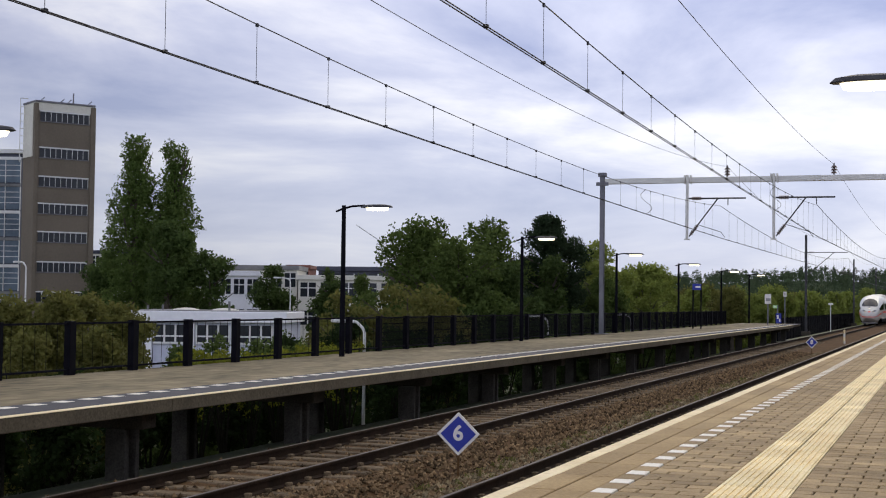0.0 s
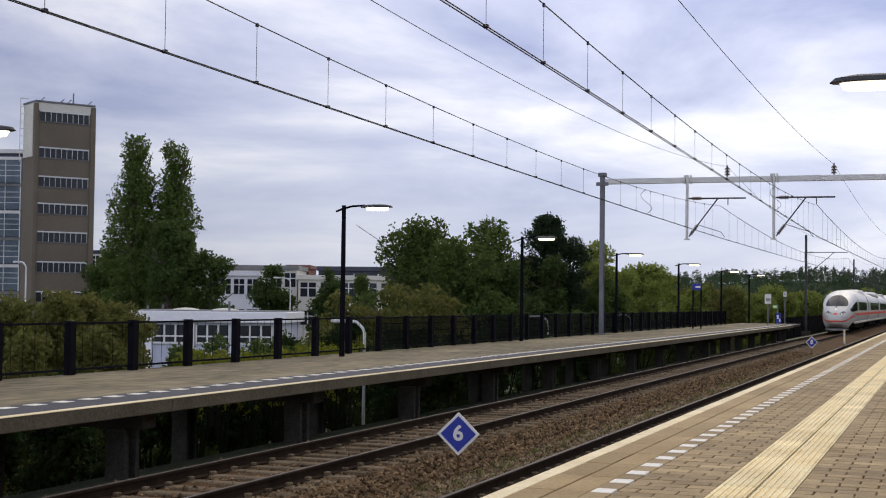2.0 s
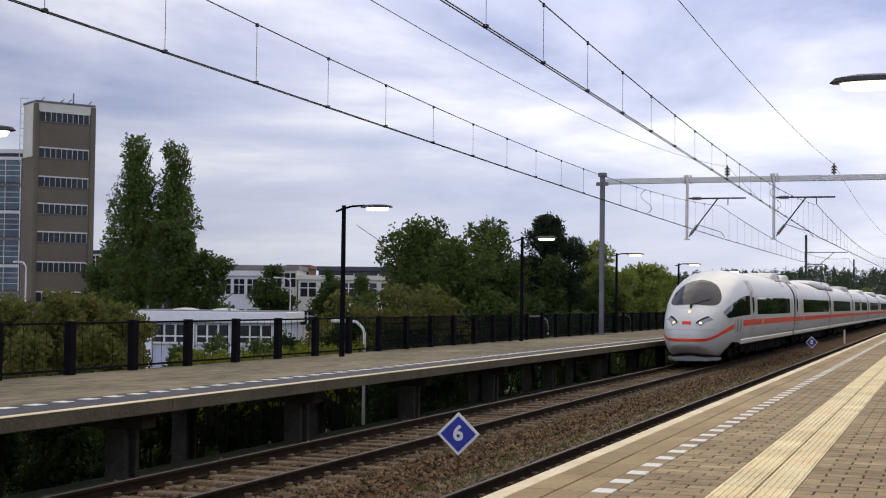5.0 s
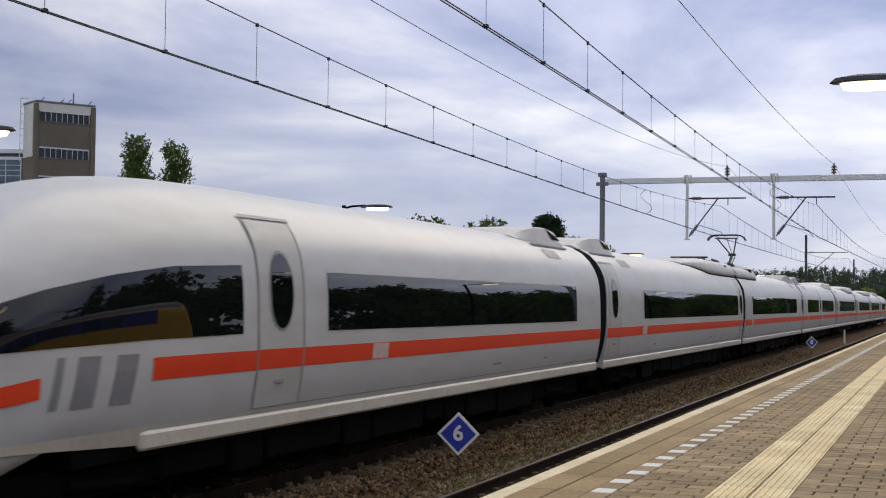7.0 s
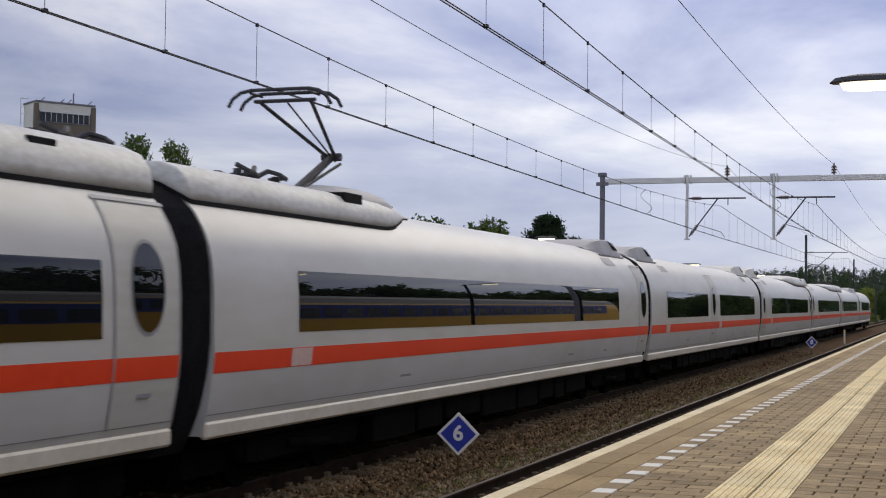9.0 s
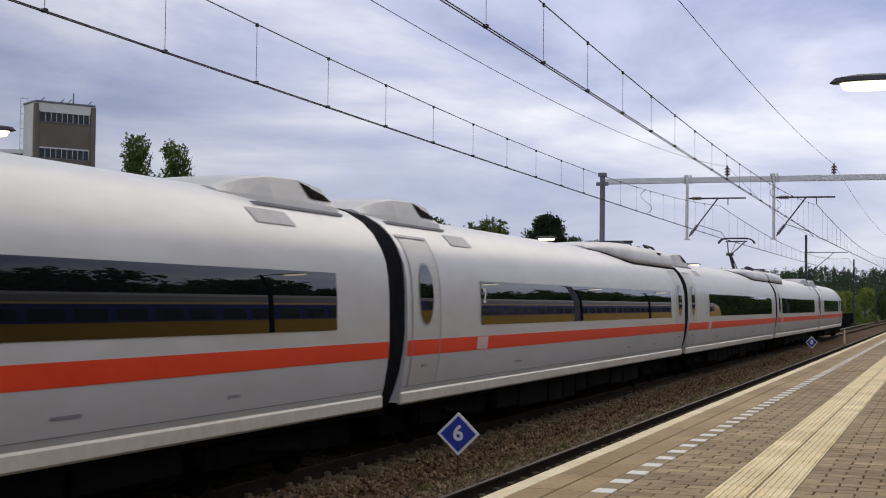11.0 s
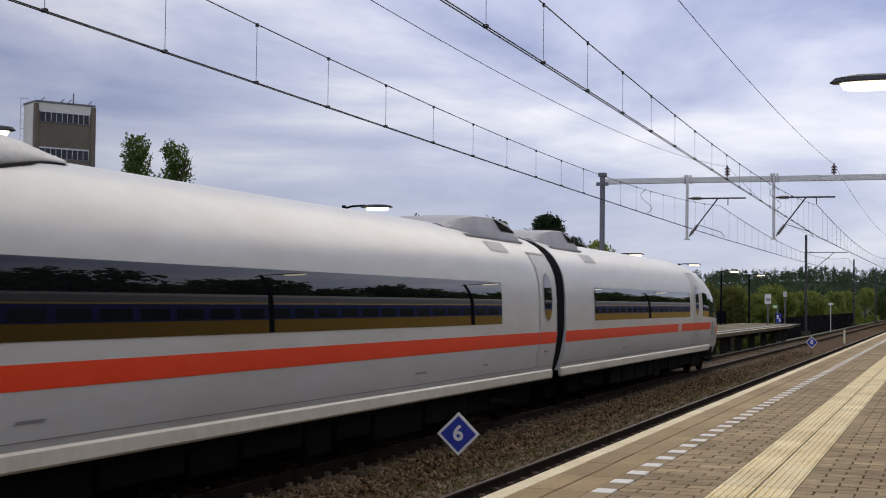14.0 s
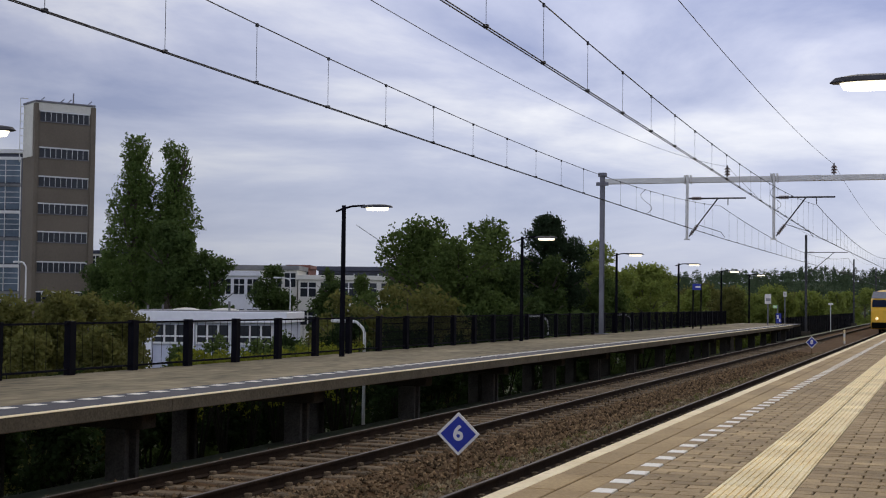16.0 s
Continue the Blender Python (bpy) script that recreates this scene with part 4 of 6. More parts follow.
def build_express():
    train = thing("express_train", "white high-speed electric train with red stripe and dark windows", "train")
    for k, spec in enumerate(CARS):
        front = -END_CAR if k == 0 else CAR * (k - 1)
        length = END_CAR if k in (0, 7) else CAR
        bm = B()
        if k in (0, 7):
            ds = [0, 0.03, 0.08, 0.16, 0.28, 0.45, 0.65, 0.9, 1.2, 1.55, 1.9, 2.3, 2.7, 3.1, 3.6, 4.2, 4.8, 5.5, 6.3, 7.2, 8.2, 12, 18, END_CAR - 0.37]
            y_at = (lambda d, f=front: f + d) if k == 0 else (lambda d, f=front: f + END_CAR - d)
            rows = [(d, section(d)) for d in ds]
            cut = []
            for d, s_ in rows:
                low = lerp_table(d, [(1.9, 0.0), (2.6, 0.55), (3.4, 0.90), (30, 0.90)])
                cut.append((y_at(d), [(x, max(z, low)) for x, z in s_]))
            loft(bm, cut)
        else:
            low_prof = [(x, max(z, 0.80)) for x, z in section(FLAT)[2:]]
            loft(bm, [(front + 0.37, low_prof), (front + length - 0.37, low_prof)])
        body = part("car_body", bm, "train_white", train, "gloss white carriage body", True)
        # gangway bellows at the rear joint
        if k < 7:
            y = front + length
            bm = B()
            pr = [(x * 0.985, 0.62 + (z - 0.34) * 0.915) for x, z in PROF]
            rings = []
            for q in range(6):
                y0 = y - 0.37 + q * 0.1233
                rings += [(y0, [(x * 0.97, z * 0.995) for x, z in pr]), (y0 + 0.06, pr)]
            loft(bm, rings + [(y + 0.37, [(x * 0.97, z * 0.995) for x, z in pr])])
            part("gangway", bm, "rubber", train, "black ribbed gangway bellows")
        ya = lambda d, f=front: f + d
        lo_d, hi_d = (7.4, END_CAR - 0.37) if k == 0 else ((0.37, length - 0.37) if k < 7 else (0.37, END_CAR - 7.4))
        # side_x is taken at the full section through a shifted d
        def put(name, mat, parent, label, a, b, z0, z1, out=0.006):
            for sgn in (1, -1):
                bm = B()
                zs = [z0] + [z for _, z in section(FLAT) if z0 + 0.01 < z < z1 - 0.01] + [z1]
                va = [bm.verts.new((sgn * (side_x(FLAT, z) + out), ya(a), z)) for z in zs]
                vb = [bm.verts.new((sgn * (side_x(FLAT, z) + out), ya(b), z)) for z in zs]
                for j in range(len(zs) - 1):
                    bm.faces.new((va[j], vb[j], vb[j + 1], va[j + 1]) if sgn > 0 else (va[j + 1], vb[j + 1], vb[j], va[j]))
                part(name, bm, mat, parent, label, True)
        put("stripe", "train_red", body, "red stripe", lo_d, hi_d, 1.51, 1.75)
        bm = B()
        for sgn in (1, -1):
            a = side_x(FLAT, 0.90)
            x0, x1 = sorted((sgn * (a - 0.05), sgn * (a + 0.045)))
            box(bm, x0, x1, ya(lo_d - (2.4 if k == 0 else 0)), ya(hi_d + (2.4 if k == 7 else 0)), 0.765, 0.965, 0.03)
        part("sill", bm, "train_sill", body, "pale projecting sill")
        for a, b in spec["win"]:
            put("window_band", "glass_dark", body, "long dark tinted window band", a, b, 1.95, 2.72, 0.010)
            # white mullions and a pale notice on the stripe
            put("notice", "notice_pink", body, "pale notice panel", *((a + 1.55, a + 2.15) if k == 0 else ((b - 2.1, b - 1.5) if k == 7 else (a - 0.2, a + 0.4))), 1.52, 1.74, 0.010)
        if k == 4:
            flat_on = Matrix(((0, 0, 1, side_x(FLAT, 2.45) + 0.024), (1, 0, 0, ya(4.12)), (0, 1, 0, 2.45), (0, 0, 0, 1)))
            o = new("class_numeral", glyph_mesh("class_numeral", "2", 0.34, flat_on, "sign_white"))
            o.parent = body
            tagged(o, "white class numeral on the window")
        for dm in spec["door"]:
            put("door", "train_low", body, "white plug door", dm - 0.62, dm + 0.62, 1.04, 3.32, 0.004)
            for e0 in (dm - 0.64, dm + 0.615):
                put("door_seal", "seam", body, "", e0, e0 + 0.03, 1.03, 3.34, 0.0105)
            put("rain_rail", "train_grey", body, "", dm - 0.68, dm + 0.68, 3.345, 3.385, 0.02)
            put("stripe", "train_red", body, "red stripe", dm - 0.62, dm + 0.62, 1.51, 1.75, 0.009)
            for s in (1, -1):
                at_ = lambda d, o=ya(dm) - FLAT: d + o
                part("door_window_rim", oval_patch(B(), at_, FLAT, 2.46, 0.335, 0.50, 0.010, (s,)), "seam", body)
                part("door_window", oval_patch(B(), at_, FLAT, 2.46, 0.30, 0.46, 0.014, (s,)), "glass_dark", body, "upright oval door window", True)
                hx_ = side_x(FLAT, 1.3) + 0.012
                part("door_handle", box(B(), *sorted((s * hx_, s * (hx_ + 0.02))), ya(dm) - 0.14, ya(dm) + 0.10, 1.33, 1.37), "train_grey", body)
        for yy, wid in ((6.2, 0.45), (length - 8.6, 0.5), (length - 5.2, 0.3)):
            if (k == 7 and yy > 15) or (k == 0 and yy < 8):
                continue
            put("service_label", "logo_grey", body, "small grey lettering bar", yy, yy + wid, 1.205, 1.24, 0.009)
        put("panel_seam", "seam", body, "", lo_d, hi_d, 1.035, 1.047, 0.0055)
        # underfloor gear between the bogies; its near-black colour includes the shade under the car
        rng = random.Random(40 + k)
        y = front + 5.6
        while y < front + length - 6.5:
            w = rng.uniform(0.9, 2.4)
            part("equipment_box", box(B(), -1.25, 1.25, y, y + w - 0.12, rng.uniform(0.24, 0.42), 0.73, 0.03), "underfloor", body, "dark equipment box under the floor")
            y += w
        a0, a1 = (front + 3.9, front + length - 0.6) if k == 0 else ((front + 0.6, front + length - 0.6) if k < 7 else (front + 0.6, front + length - 3.9))
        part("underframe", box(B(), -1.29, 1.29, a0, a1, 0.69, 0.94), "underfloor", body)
        # solid core added so that no light passes beneath the car
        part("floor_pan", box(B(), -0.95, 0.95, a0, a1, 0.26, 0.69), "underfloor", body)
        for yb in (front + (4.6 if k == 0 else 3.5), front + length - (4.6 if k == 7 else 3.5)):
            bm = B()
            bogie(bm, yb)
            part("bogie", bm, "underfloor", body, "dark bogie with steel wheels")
        # roof hatches by the ends
        for yy in (3.6, length - 3.6):
            if k not in ((1, 3, 4, 5, 7) if yy < 5 else (0, 2, 3, 6)):
                continue
            put("roof_hatch", "train_grey", body, "grey roof hatch", yy - 0.55, yy + 0.55, 3.31, 3.50, 0.012)
        if k in (0, 7):
            build_end_details(train, body, y_at, k == 0)
        # roof equipment
        def cover(y0, y1, ramp0, ramp1, h=4.03):
            """Long roof cover; its foot swings up from the shoulder along each ramp."""
            n0, n1 = 9, 9
            ys = [y0 + ramp0 * i / n0 for i in range(n0 + 1)] + [y1 - ramp1 * (1 - i / n1) for i in range(n1 + 1)]
            rings, feet = [], []
            for yy in ys:
                e0, e1 = min(1.0, (yy - y0) / ramp0), min(1.0, (y1 - yy) / ramp1)
                e = max(0.0, min(e0, e1))
                sm = e * e * (3 - 2 * e)
                up = 1 - (1 - e) ** 2.2
                zb = 3.73 - 0.25 * sm
                t = 3.815 + (h - 3.815) * up
                xb = side_x(FLAT, zb) + 0.055
                rings.append((front + yy, [(xb, zb), (xb, zb + (t - zb) * 0.22), (xb * 0.965, zb + (t - zb) * 0.5), (xb * 0.86, zb + (t - zb) * 0.79), (xb * 0.66, zb + (t - zb) * 0.95), (xb * 0.3, t - 0.004), (0, t)]))
                feet.append((xb + 0.006, front + yy, zb))
            part("roof_cover", loft(B(), rings), "cover_white", body, "long white roof cover with black lower seam", True)
            for sgn in (1, -1):
                sb = B()
                lo_ = [sb.verts.new((sgn * x, yy, z - 0.05)) for x, yy, z in feet]
                hi_ = [sb.verts.new((sgn * x, yy, z + 0.004)) for x, yy, z in feet]
                for i in range(len(feet) - 1):
                    sb.faces.new((lo_[i], lo_[i + 1], hi_[i + 1], hi_[i]) if sgn > 0 else (hi_[i], hi_[i + 1], lo_[i + 1], lo_[i]))
                part("cover_seam", sb, "rubber", body)

        def hump(y0, y1, mat="train_low"):
            """Low roof unit: a slow rise, a flat top and a falling tail with a dark vent in each side."""
            yt0, yt1 = y0 + 0.36 * (y1 - y0), y1 - 0.36 * (y1 - y0)
            top_at = lambda yy: lerp_table(yy, [(y0, 3.76), (y0 + 0.5 * (yt0 - y0), 3.91), (yt0, 3.99), (yt1, 4.02), (y1 - 0.4, 3.965), (y1, 3.80)])
            wide_at = lambda yy: lerp_table(yy, [(y0, 0.70), (yt0, 0.86), (yt1, 0.88), (y1, 0.84)])
            rings = []
            for yy in (y0, y0 + 0.2 * (yt0 - y0), y0 + 0.5 * (yt0 - y0), yt0, yt1, 0.5 * (yt1 + y1 - 0.4), y1 - 0.4, y1 - 0.2, y1):
                w, t = wide_at(yy), top_at(yy)
                rings.append((front + yy, [(w + 0.05, 3.52), (w, 3.70), (w * 0.88, t - 0.02), (w * 0.80, t), (0, t + 0.012)]))
            part("roof_unit", loft(B(), rings), mat, body, "grey roof unit" if mat == "train_grey" else "white roof unit with a flat top")
            for sgn in (1, -1):
                gb = B()
                for q in range(6):
                    quad = []
                    for yy, f0 in ((yt1 + 0.10, q / 6), (y1 - 0.30, q / 6), (y1 - 0.30, (q + 0.95) / 6), (yt1 + 0.10, (q + 0.95) / 6)):
                        w, t = wide_at(yy), top_at(yy) - 0.03
                        z = 3.765 + (t - 3.765) * f0
                        lean = w + (w * 0.88 - w) * (z - 3.70) / (t + 0.01 - 3.70)
                        quad.append(gb.verts.new((sgn * (lean + 0.012), front + yy + 0.25 * (0.5 - f0), z)))
                    gb.faces.new(quad if sgn > 0 else quad[::-1])
                part("vent", gb, "underfloor", body, "black slatted vent")
            part("unit_foot", box(B(), -0.97, 0.97, front + y0 + 0.5, front + y1 - 0.1, 3.56, 3.60), "train_grey", body)

        def clutter(y0, y1, z):
            bm = B()
            rr = random.Random(int(y0 * 10) + k)
            for q in range(6):
                yy = front + y0 + (y1 - y0) * (q + 0.5) / 6
                x = rr.uniform(0.0, 0.5)
                rod(bm, (x, yy, z - 0.20), (x, yy, z + rr.uniform(0.04, 0.12)), 0.08, 0.06)
                rod(bm, (x, yy, z + 0.0), (x, yy, z + 0.03), 0.11, 0.11)
            chain(bm, [(0.35 + 0.1 * math.sin(q), front + y0 + (y1 - y0) * q / 8, z + 0.07 + 0.05 * math.cos(q * 2)) for q in range(9)], 0.035)
            tagged(part("roof_gear", bm, "steel_dark", body, "black insulators and cables on the roof"), kind="stuff")

        def folded_arm(y0, y1, z):
            """Lowered collector arm lying along the roof."""
            bm = B()
            for x in (-0.35, 0.42):
                chain(bm, [(x, front + y0, z + 0.02), (x * 1.1, front + y0 + 0.55 * (y1 - y0), z + 0.05), (x * 0.8, front + y1 - 0.5, z + 0.03), (x * 0.7, front + y1, z - 0.14)], 0.032, 8)
            rod(bm, (-0.7, front + y0 + 0.6, z + 0.06), (0.7, front + y0 + 0.6, z + 0.06), 0.035)
            part("folded_arm", bm, "steel_dark", body, "lowered black collector arm")

        if k == 0:
            hump(20.4, 23.75)
        if k == 7:
            hump(0.5, 3.75, "train_grey")
        if k in (1, 4):
            hump(0.25, 3.45)
            cover(15.0, length - 0.12, 3.6, 0.3)
            folded_arm(19.6, 22.1, 4.07)
            part("recess", box(B(), 0.55, 1.02, front + 22.3, front + 22.75, 3.80, 3.89, 0.01), "rubber", body)
            clutter(23.4, 24.6, 4.04)
        if k == 2:
            cover(0.12, 8.5, 0.3, 2.3, 3.95)
            bm = B()
            bmesh.ops.create_icosphere(bm, subdivisions=3, radius=1.0, matrix=Matrix.Translation((0, front + 6.5, 3.78)) @ Matrix.Diagonal((0.98, 1.6, 0.36, 1)))
            part("intake_dome", bm, "train_grey", body, "grey domed roof intake", True)
            part("recess", box(B(), 0.5, 1.02, front + 4.95, front + 5.6, 3.76, 3.92, 0.01), "rubber", body)
            hump(length - 4.2, length - 0.9, "train_grey")
            pantograph(body, front + 5.36, 1, front + 5.02)
            clutter(2.9, 4.2, 4.02)
        if k == 3:
            hump(0.4, 3.6, "train_grey")
            hump(length - 4.2, length - 0.9)
        if k == 5:
            hump(0.25, 3.75)
            cover(length - 8.8, length - 0.12, 3.0, 0.3, 3.95)
            pantograph(body, front + length - 3.97, -1, front + length - 3.25)
            clutter(length - 2.4, length - 1.0, 4.02)
        if k == 6:
            cover(0.12, 8.05, 0.3, 2.6, 4.0)
            folded_arm(1.2, 3.6, 4.05)
            clutter(3.8, 4.6, 4.0)
            hump(length - 5.3, length - 1.2, "train_grey")
    return train


express = build_express()


# ---- yellow and blue local trains ----
def build_local(length, label):
    tr = thing("local_train", label, "train", "yellow trains")
    prof = [(1.36, 0.35), (1.42, 0.9), (1.42, 1.95), (1.42, 2.9), (1.36, 3.2), (1.1, 3.6), (0.7, 3.78), (0, 3.84)]
    rings = [(-0.95, [(x * 0.90, 0.5 + (z - 0.35) * 0.45) for x, z in prof]), (-0.8, [(x * 0.95, 0.42 + (z - 0.35) * 0.56) for x, z in prof]), (-0.35, [(x * 0.98, 0.38 + (z - 0.35) * 0.80) for x, z in prof]), (0.25, [(x, 0.35 + (z - 0.35) * 0.96) for x, z in prof]), (0.8, prof), (length, prof)]
    body = part("car_body", loft(B(), rings), "ns_yellow", tr, "yellow carriage body")

    def band(z0, z1, y0, y1, mat, name, out=0.008):
        bm = B()
        for s in (1, -1):
            a = [bm.verts.new((s * (1.42 + out), y, z)) for y, z in ((y0, z0), (y1, z0), (y1, z1), (y0, z1))]
            bm.faces.new(a if s > 0 else a[::-1])
        part(name, bm, mat, body)
    band(2.42, 3.22, 3.5, length, "ns_blue", "blue_band")
    y = 5.0
    while y < length - 4:
        band(2.5, 3.0, y, y + 1.5, "window_far", "window", 0.014)
        y += 1.9
    bm = extrude_y(B(), [(1.30, 3.33), (1.12, 3.62), (0.7, 3.81), (0, 3.87), (-0.7, 3.81), (-1.12, 3.62), (-1.30, 3.33)], 0.75, length)
    part("roof", bm, "ns_grey", body, "grey roof")
    bm = B()
    vs = [bm.verts.new(c) for c in ((-1.27, -0.875, 2.30), (1.27, -0.875, 2.30), (1.24, -0.51, 2.94), (-1.24, -0.51, 2.94))]
    bm.faces.new(vs)
    part("windscreen", bm, "windscreen_glass", body, "dark cab windscreen")
    bm = B()
    vs = [bm.verts.new(c) for c in ((-1.34, -0.47, 3.06), (1.34, -0.47, 3.06), (1.20, 0.20, 3.66), (-1.20, 0.20, 3.66))]
    bm.faces.new(vs)
    part("brow", bm, "ns_grey", body, "grey sloping roof brow")
    for s in (-0.85, 0.85):
        bm = B()
        bmesh.ops.create_icosphere(bm, subdivisions=2, radius=0.13, matrix=Matrix.Translation((s, -0.98, 1.28)))
        part("headlight", bm, "head_light", body, "glowing headlight", True)
    part("buffer_beam", box(B(), -1.3, 1.3, -1.1, -0.6, 0.45, 0.95, 0.05), "underfloor", body)
    bm = B()
    y = 3.0
    while y < length - 2:
        bogie(bm, y)
        y += 7.5
    box(bm, -1.1, 1.1, 0.5, length - 0.5, 0.45, 0.8)
    part("running_gear", bm, "underfloor", body)
    return tr


local_in = build_local(80.0, "yellow local train with grey roof and lit headlights")
local_out = build_local(200.0, "yellow and blue local train on the tracks behind the platform")


# ---- small things by the tracks and on the platforms ----
def build_marker(y, glyph):
    m = thing("marker_sign", "blue diamond stop marker with white rim and numeral %s" % glyph, "sign", "stop markers")
    m.matrix_basis = pose(-6.7, y, 0.43, 0, 0, 8)
    part("post", rod(B(), (0, 0.03, -0.85), (0, 0.03, 0.05), 0.018), "ballast", m)

    def plate(r, y0, y1, mat, name):
        bm = B()
        a = [bm.verts.new((r * x, y0, r * z)) for x, z in ((0, -1), (1, 0), (0, 1), (-1, 0))]
        b = [bm.verts.new((r * x, y1, r * z)) for x, z in ((0, -1), (1, 0), (0, 1), (-1, 0))]
        bm.faces.new(a)
        bm.faces.new(b[::-1])
        for i in range(4):
            bm.faces.new((a[i], b[i], b[(i + 1) % 4], a[(i + 1) % 4]))
        bmesh.ops.recalc_face_normals(bm, faces=bm.faces)
        part(name, bm, mat, m)
    plate(0.315, 0.0, 0.02, "sign_white", "rim")
    plate(0.262, -0.006, 0.0, "sign_blue", "face")
    me = glyph_mesh("numeral", glyph, 0.31, pose(0, -0.012, 0.005, 90), "sign_white")
    o = new("numeral", me)
    o.parent = m
    return m


build_marker(19.4, "6")
build_marker(76.0, "8")

mk = thing("banded_post", "short white and yellow banded post between the tracks", "post")
for i in range(4):
    part("band", rod(B(), (-6.7, 100.8, -0.3 + 0.25 * i), (-6.7, 100.8, -0.05 + 0.25 * i), 0.07, None, 12), "sign_white" if i % 2 == 0 else "tactile", mk)
    mk.children[-1].data.name = "band"

gp = thing("track_post", "thin pale steel post beside the track", "post")
part("post", rod(B(), (-9.95 - 2.0, 158.0, -0.5), (-11.95, 158.0, 2.6), 0.05), "galv", gp)
part("cap", box(B(), -12.2, -11.7, 157.9, 158.1, 2.45, 2.65), "sign_white", gp)


def board(name, label, x, y, z, w, h, mat, posts, turn=0.0, marks=()):
    t = thing(name, label, "sign")
    t.matrix_basis = pose(x, y, 0, 0, 0, turn)
    part("panel", box(B(), -w / 2, w / 2, -0.03, 0.03, z - h / 2, z + h / 2, 0.008), mat, t)
    for px in posts:
        part("post", rod(B(), (px, 0.06, HP), (px, 0.06, z + h / 2), 0.045), "black_paint" if mat == "sign_blue" else "mast_grey", t)
    for mx, mz, mw, mh, mm in marks:
        part("writing_bar", box(B(), mx - mw / 2, mx + mw / 2, -0.038, -0.03, z + mz - mh / 2, z + mz + mh / 2), mm, t)
    return t


board("station_sign", "blue station name board with a white bar on two black posts", -14.44, 86.2, 3.41, 0.52, 0.38, "sign_blue", (-0.22, 0.26), 10, [(0.07, 0, 0.30, 0.10, "sign_white")])
board("white_board", "white square sign board on a grey pole", -12.5, 106.0, 2.80, 0.46, 0.72, "sign_white", (0.0,), 6, [(0.02, -0.05, 0.34, 0.22, "logo_grey")])
board("small_white_sign", "small white sign with a dark bar on a pole", -12.4, 116.6, 3.25, 0.26, 0.40, "sign_white", (0.0,), 6, [(0, 0, 0.08, 0.2, "logo_grey")])
board("green_sign", "small lit green exit sign on a pole", -13.0, 115.0, 2.22, 0.34, 0.24, "sign_green", (0.2,), 6, [(0, 0, 0.14, 0.1, "sign_white")])
board("blue_panel", "blue information panel with white bars on the platform", -12.56, 113.5, 1.32, 0.42, 0.80, "sign_blue", (-0.2, 0.2), 6, [(-0.06, 0.1, 0.14, 0.3, "sign_white"), (0.1, -0.15, 0.1, 0.25, "sign_white")])

# white bent street lamps behind the far platform, by the road below


def street_lamp(x, y, top, reach, label, bend=True):
    l_ = thing("street_lamp", label, "street lamp", "white lamps beyond the fence")
    bm = B()
    rod(bm, (x, y, ground_z(x, y) - 0.1), (x, y, top - 0.35), 0.058, 0.05)
    pts = [(x, y, top - 0.35), (x - 0.05, y, top - 0.2), (x - 0.18, y, top - 0.08), (x - reach * 0.5, y, top), (x - reach, y, top + 0.02)]
    chain(bm, pts, 0.045, 8)
    part("pole", bm, "frame_white", l_)
    part("head", box(B(), x - reach - 0.55, x - reach + 0.05, y - 0.11, y + 0.11, top - 0.03, top + 0.09, 0.03), "frame_white", l_)


street_lamp(-16.95, 40.1, 1.68, 0.55, "white bent street lamp rising beside the platform fence")
street_lamp(-19.3, 69.8, 1.62, 0.65, "white bent street lamp rising beside the platform fence")
street_lamp(-20.4, 95.0, 1.55, 0.7, "white bent street lamp rising beside the platform fence")
street_lamp(-48.4, 99.5, 4.0, 0.9, "thin pale street lamp in front of white buildings")
street_lamp(-55.5, 75.6, 4.5, 0.4, "thin pale lamp post by the brown tower")
street_lamp(-26.0, 125.0, 4.0, 1.2, "thin pale street lamp before the green trees")
boom = thing("barrier_boom", "thin pale red barrier boom raised aslant", "barrier")
part("boom", rod(B(), (-39.6, 91.9, 7.7), (-35.2, 93.5, 4.6), 0.03, 0.045), "frame_white", boom)
part("post", box(B(), -35.5, -34.9, 93.2, 93.8, LOW - 0.2, 4.8, 0.03), "mast_grey", boom)


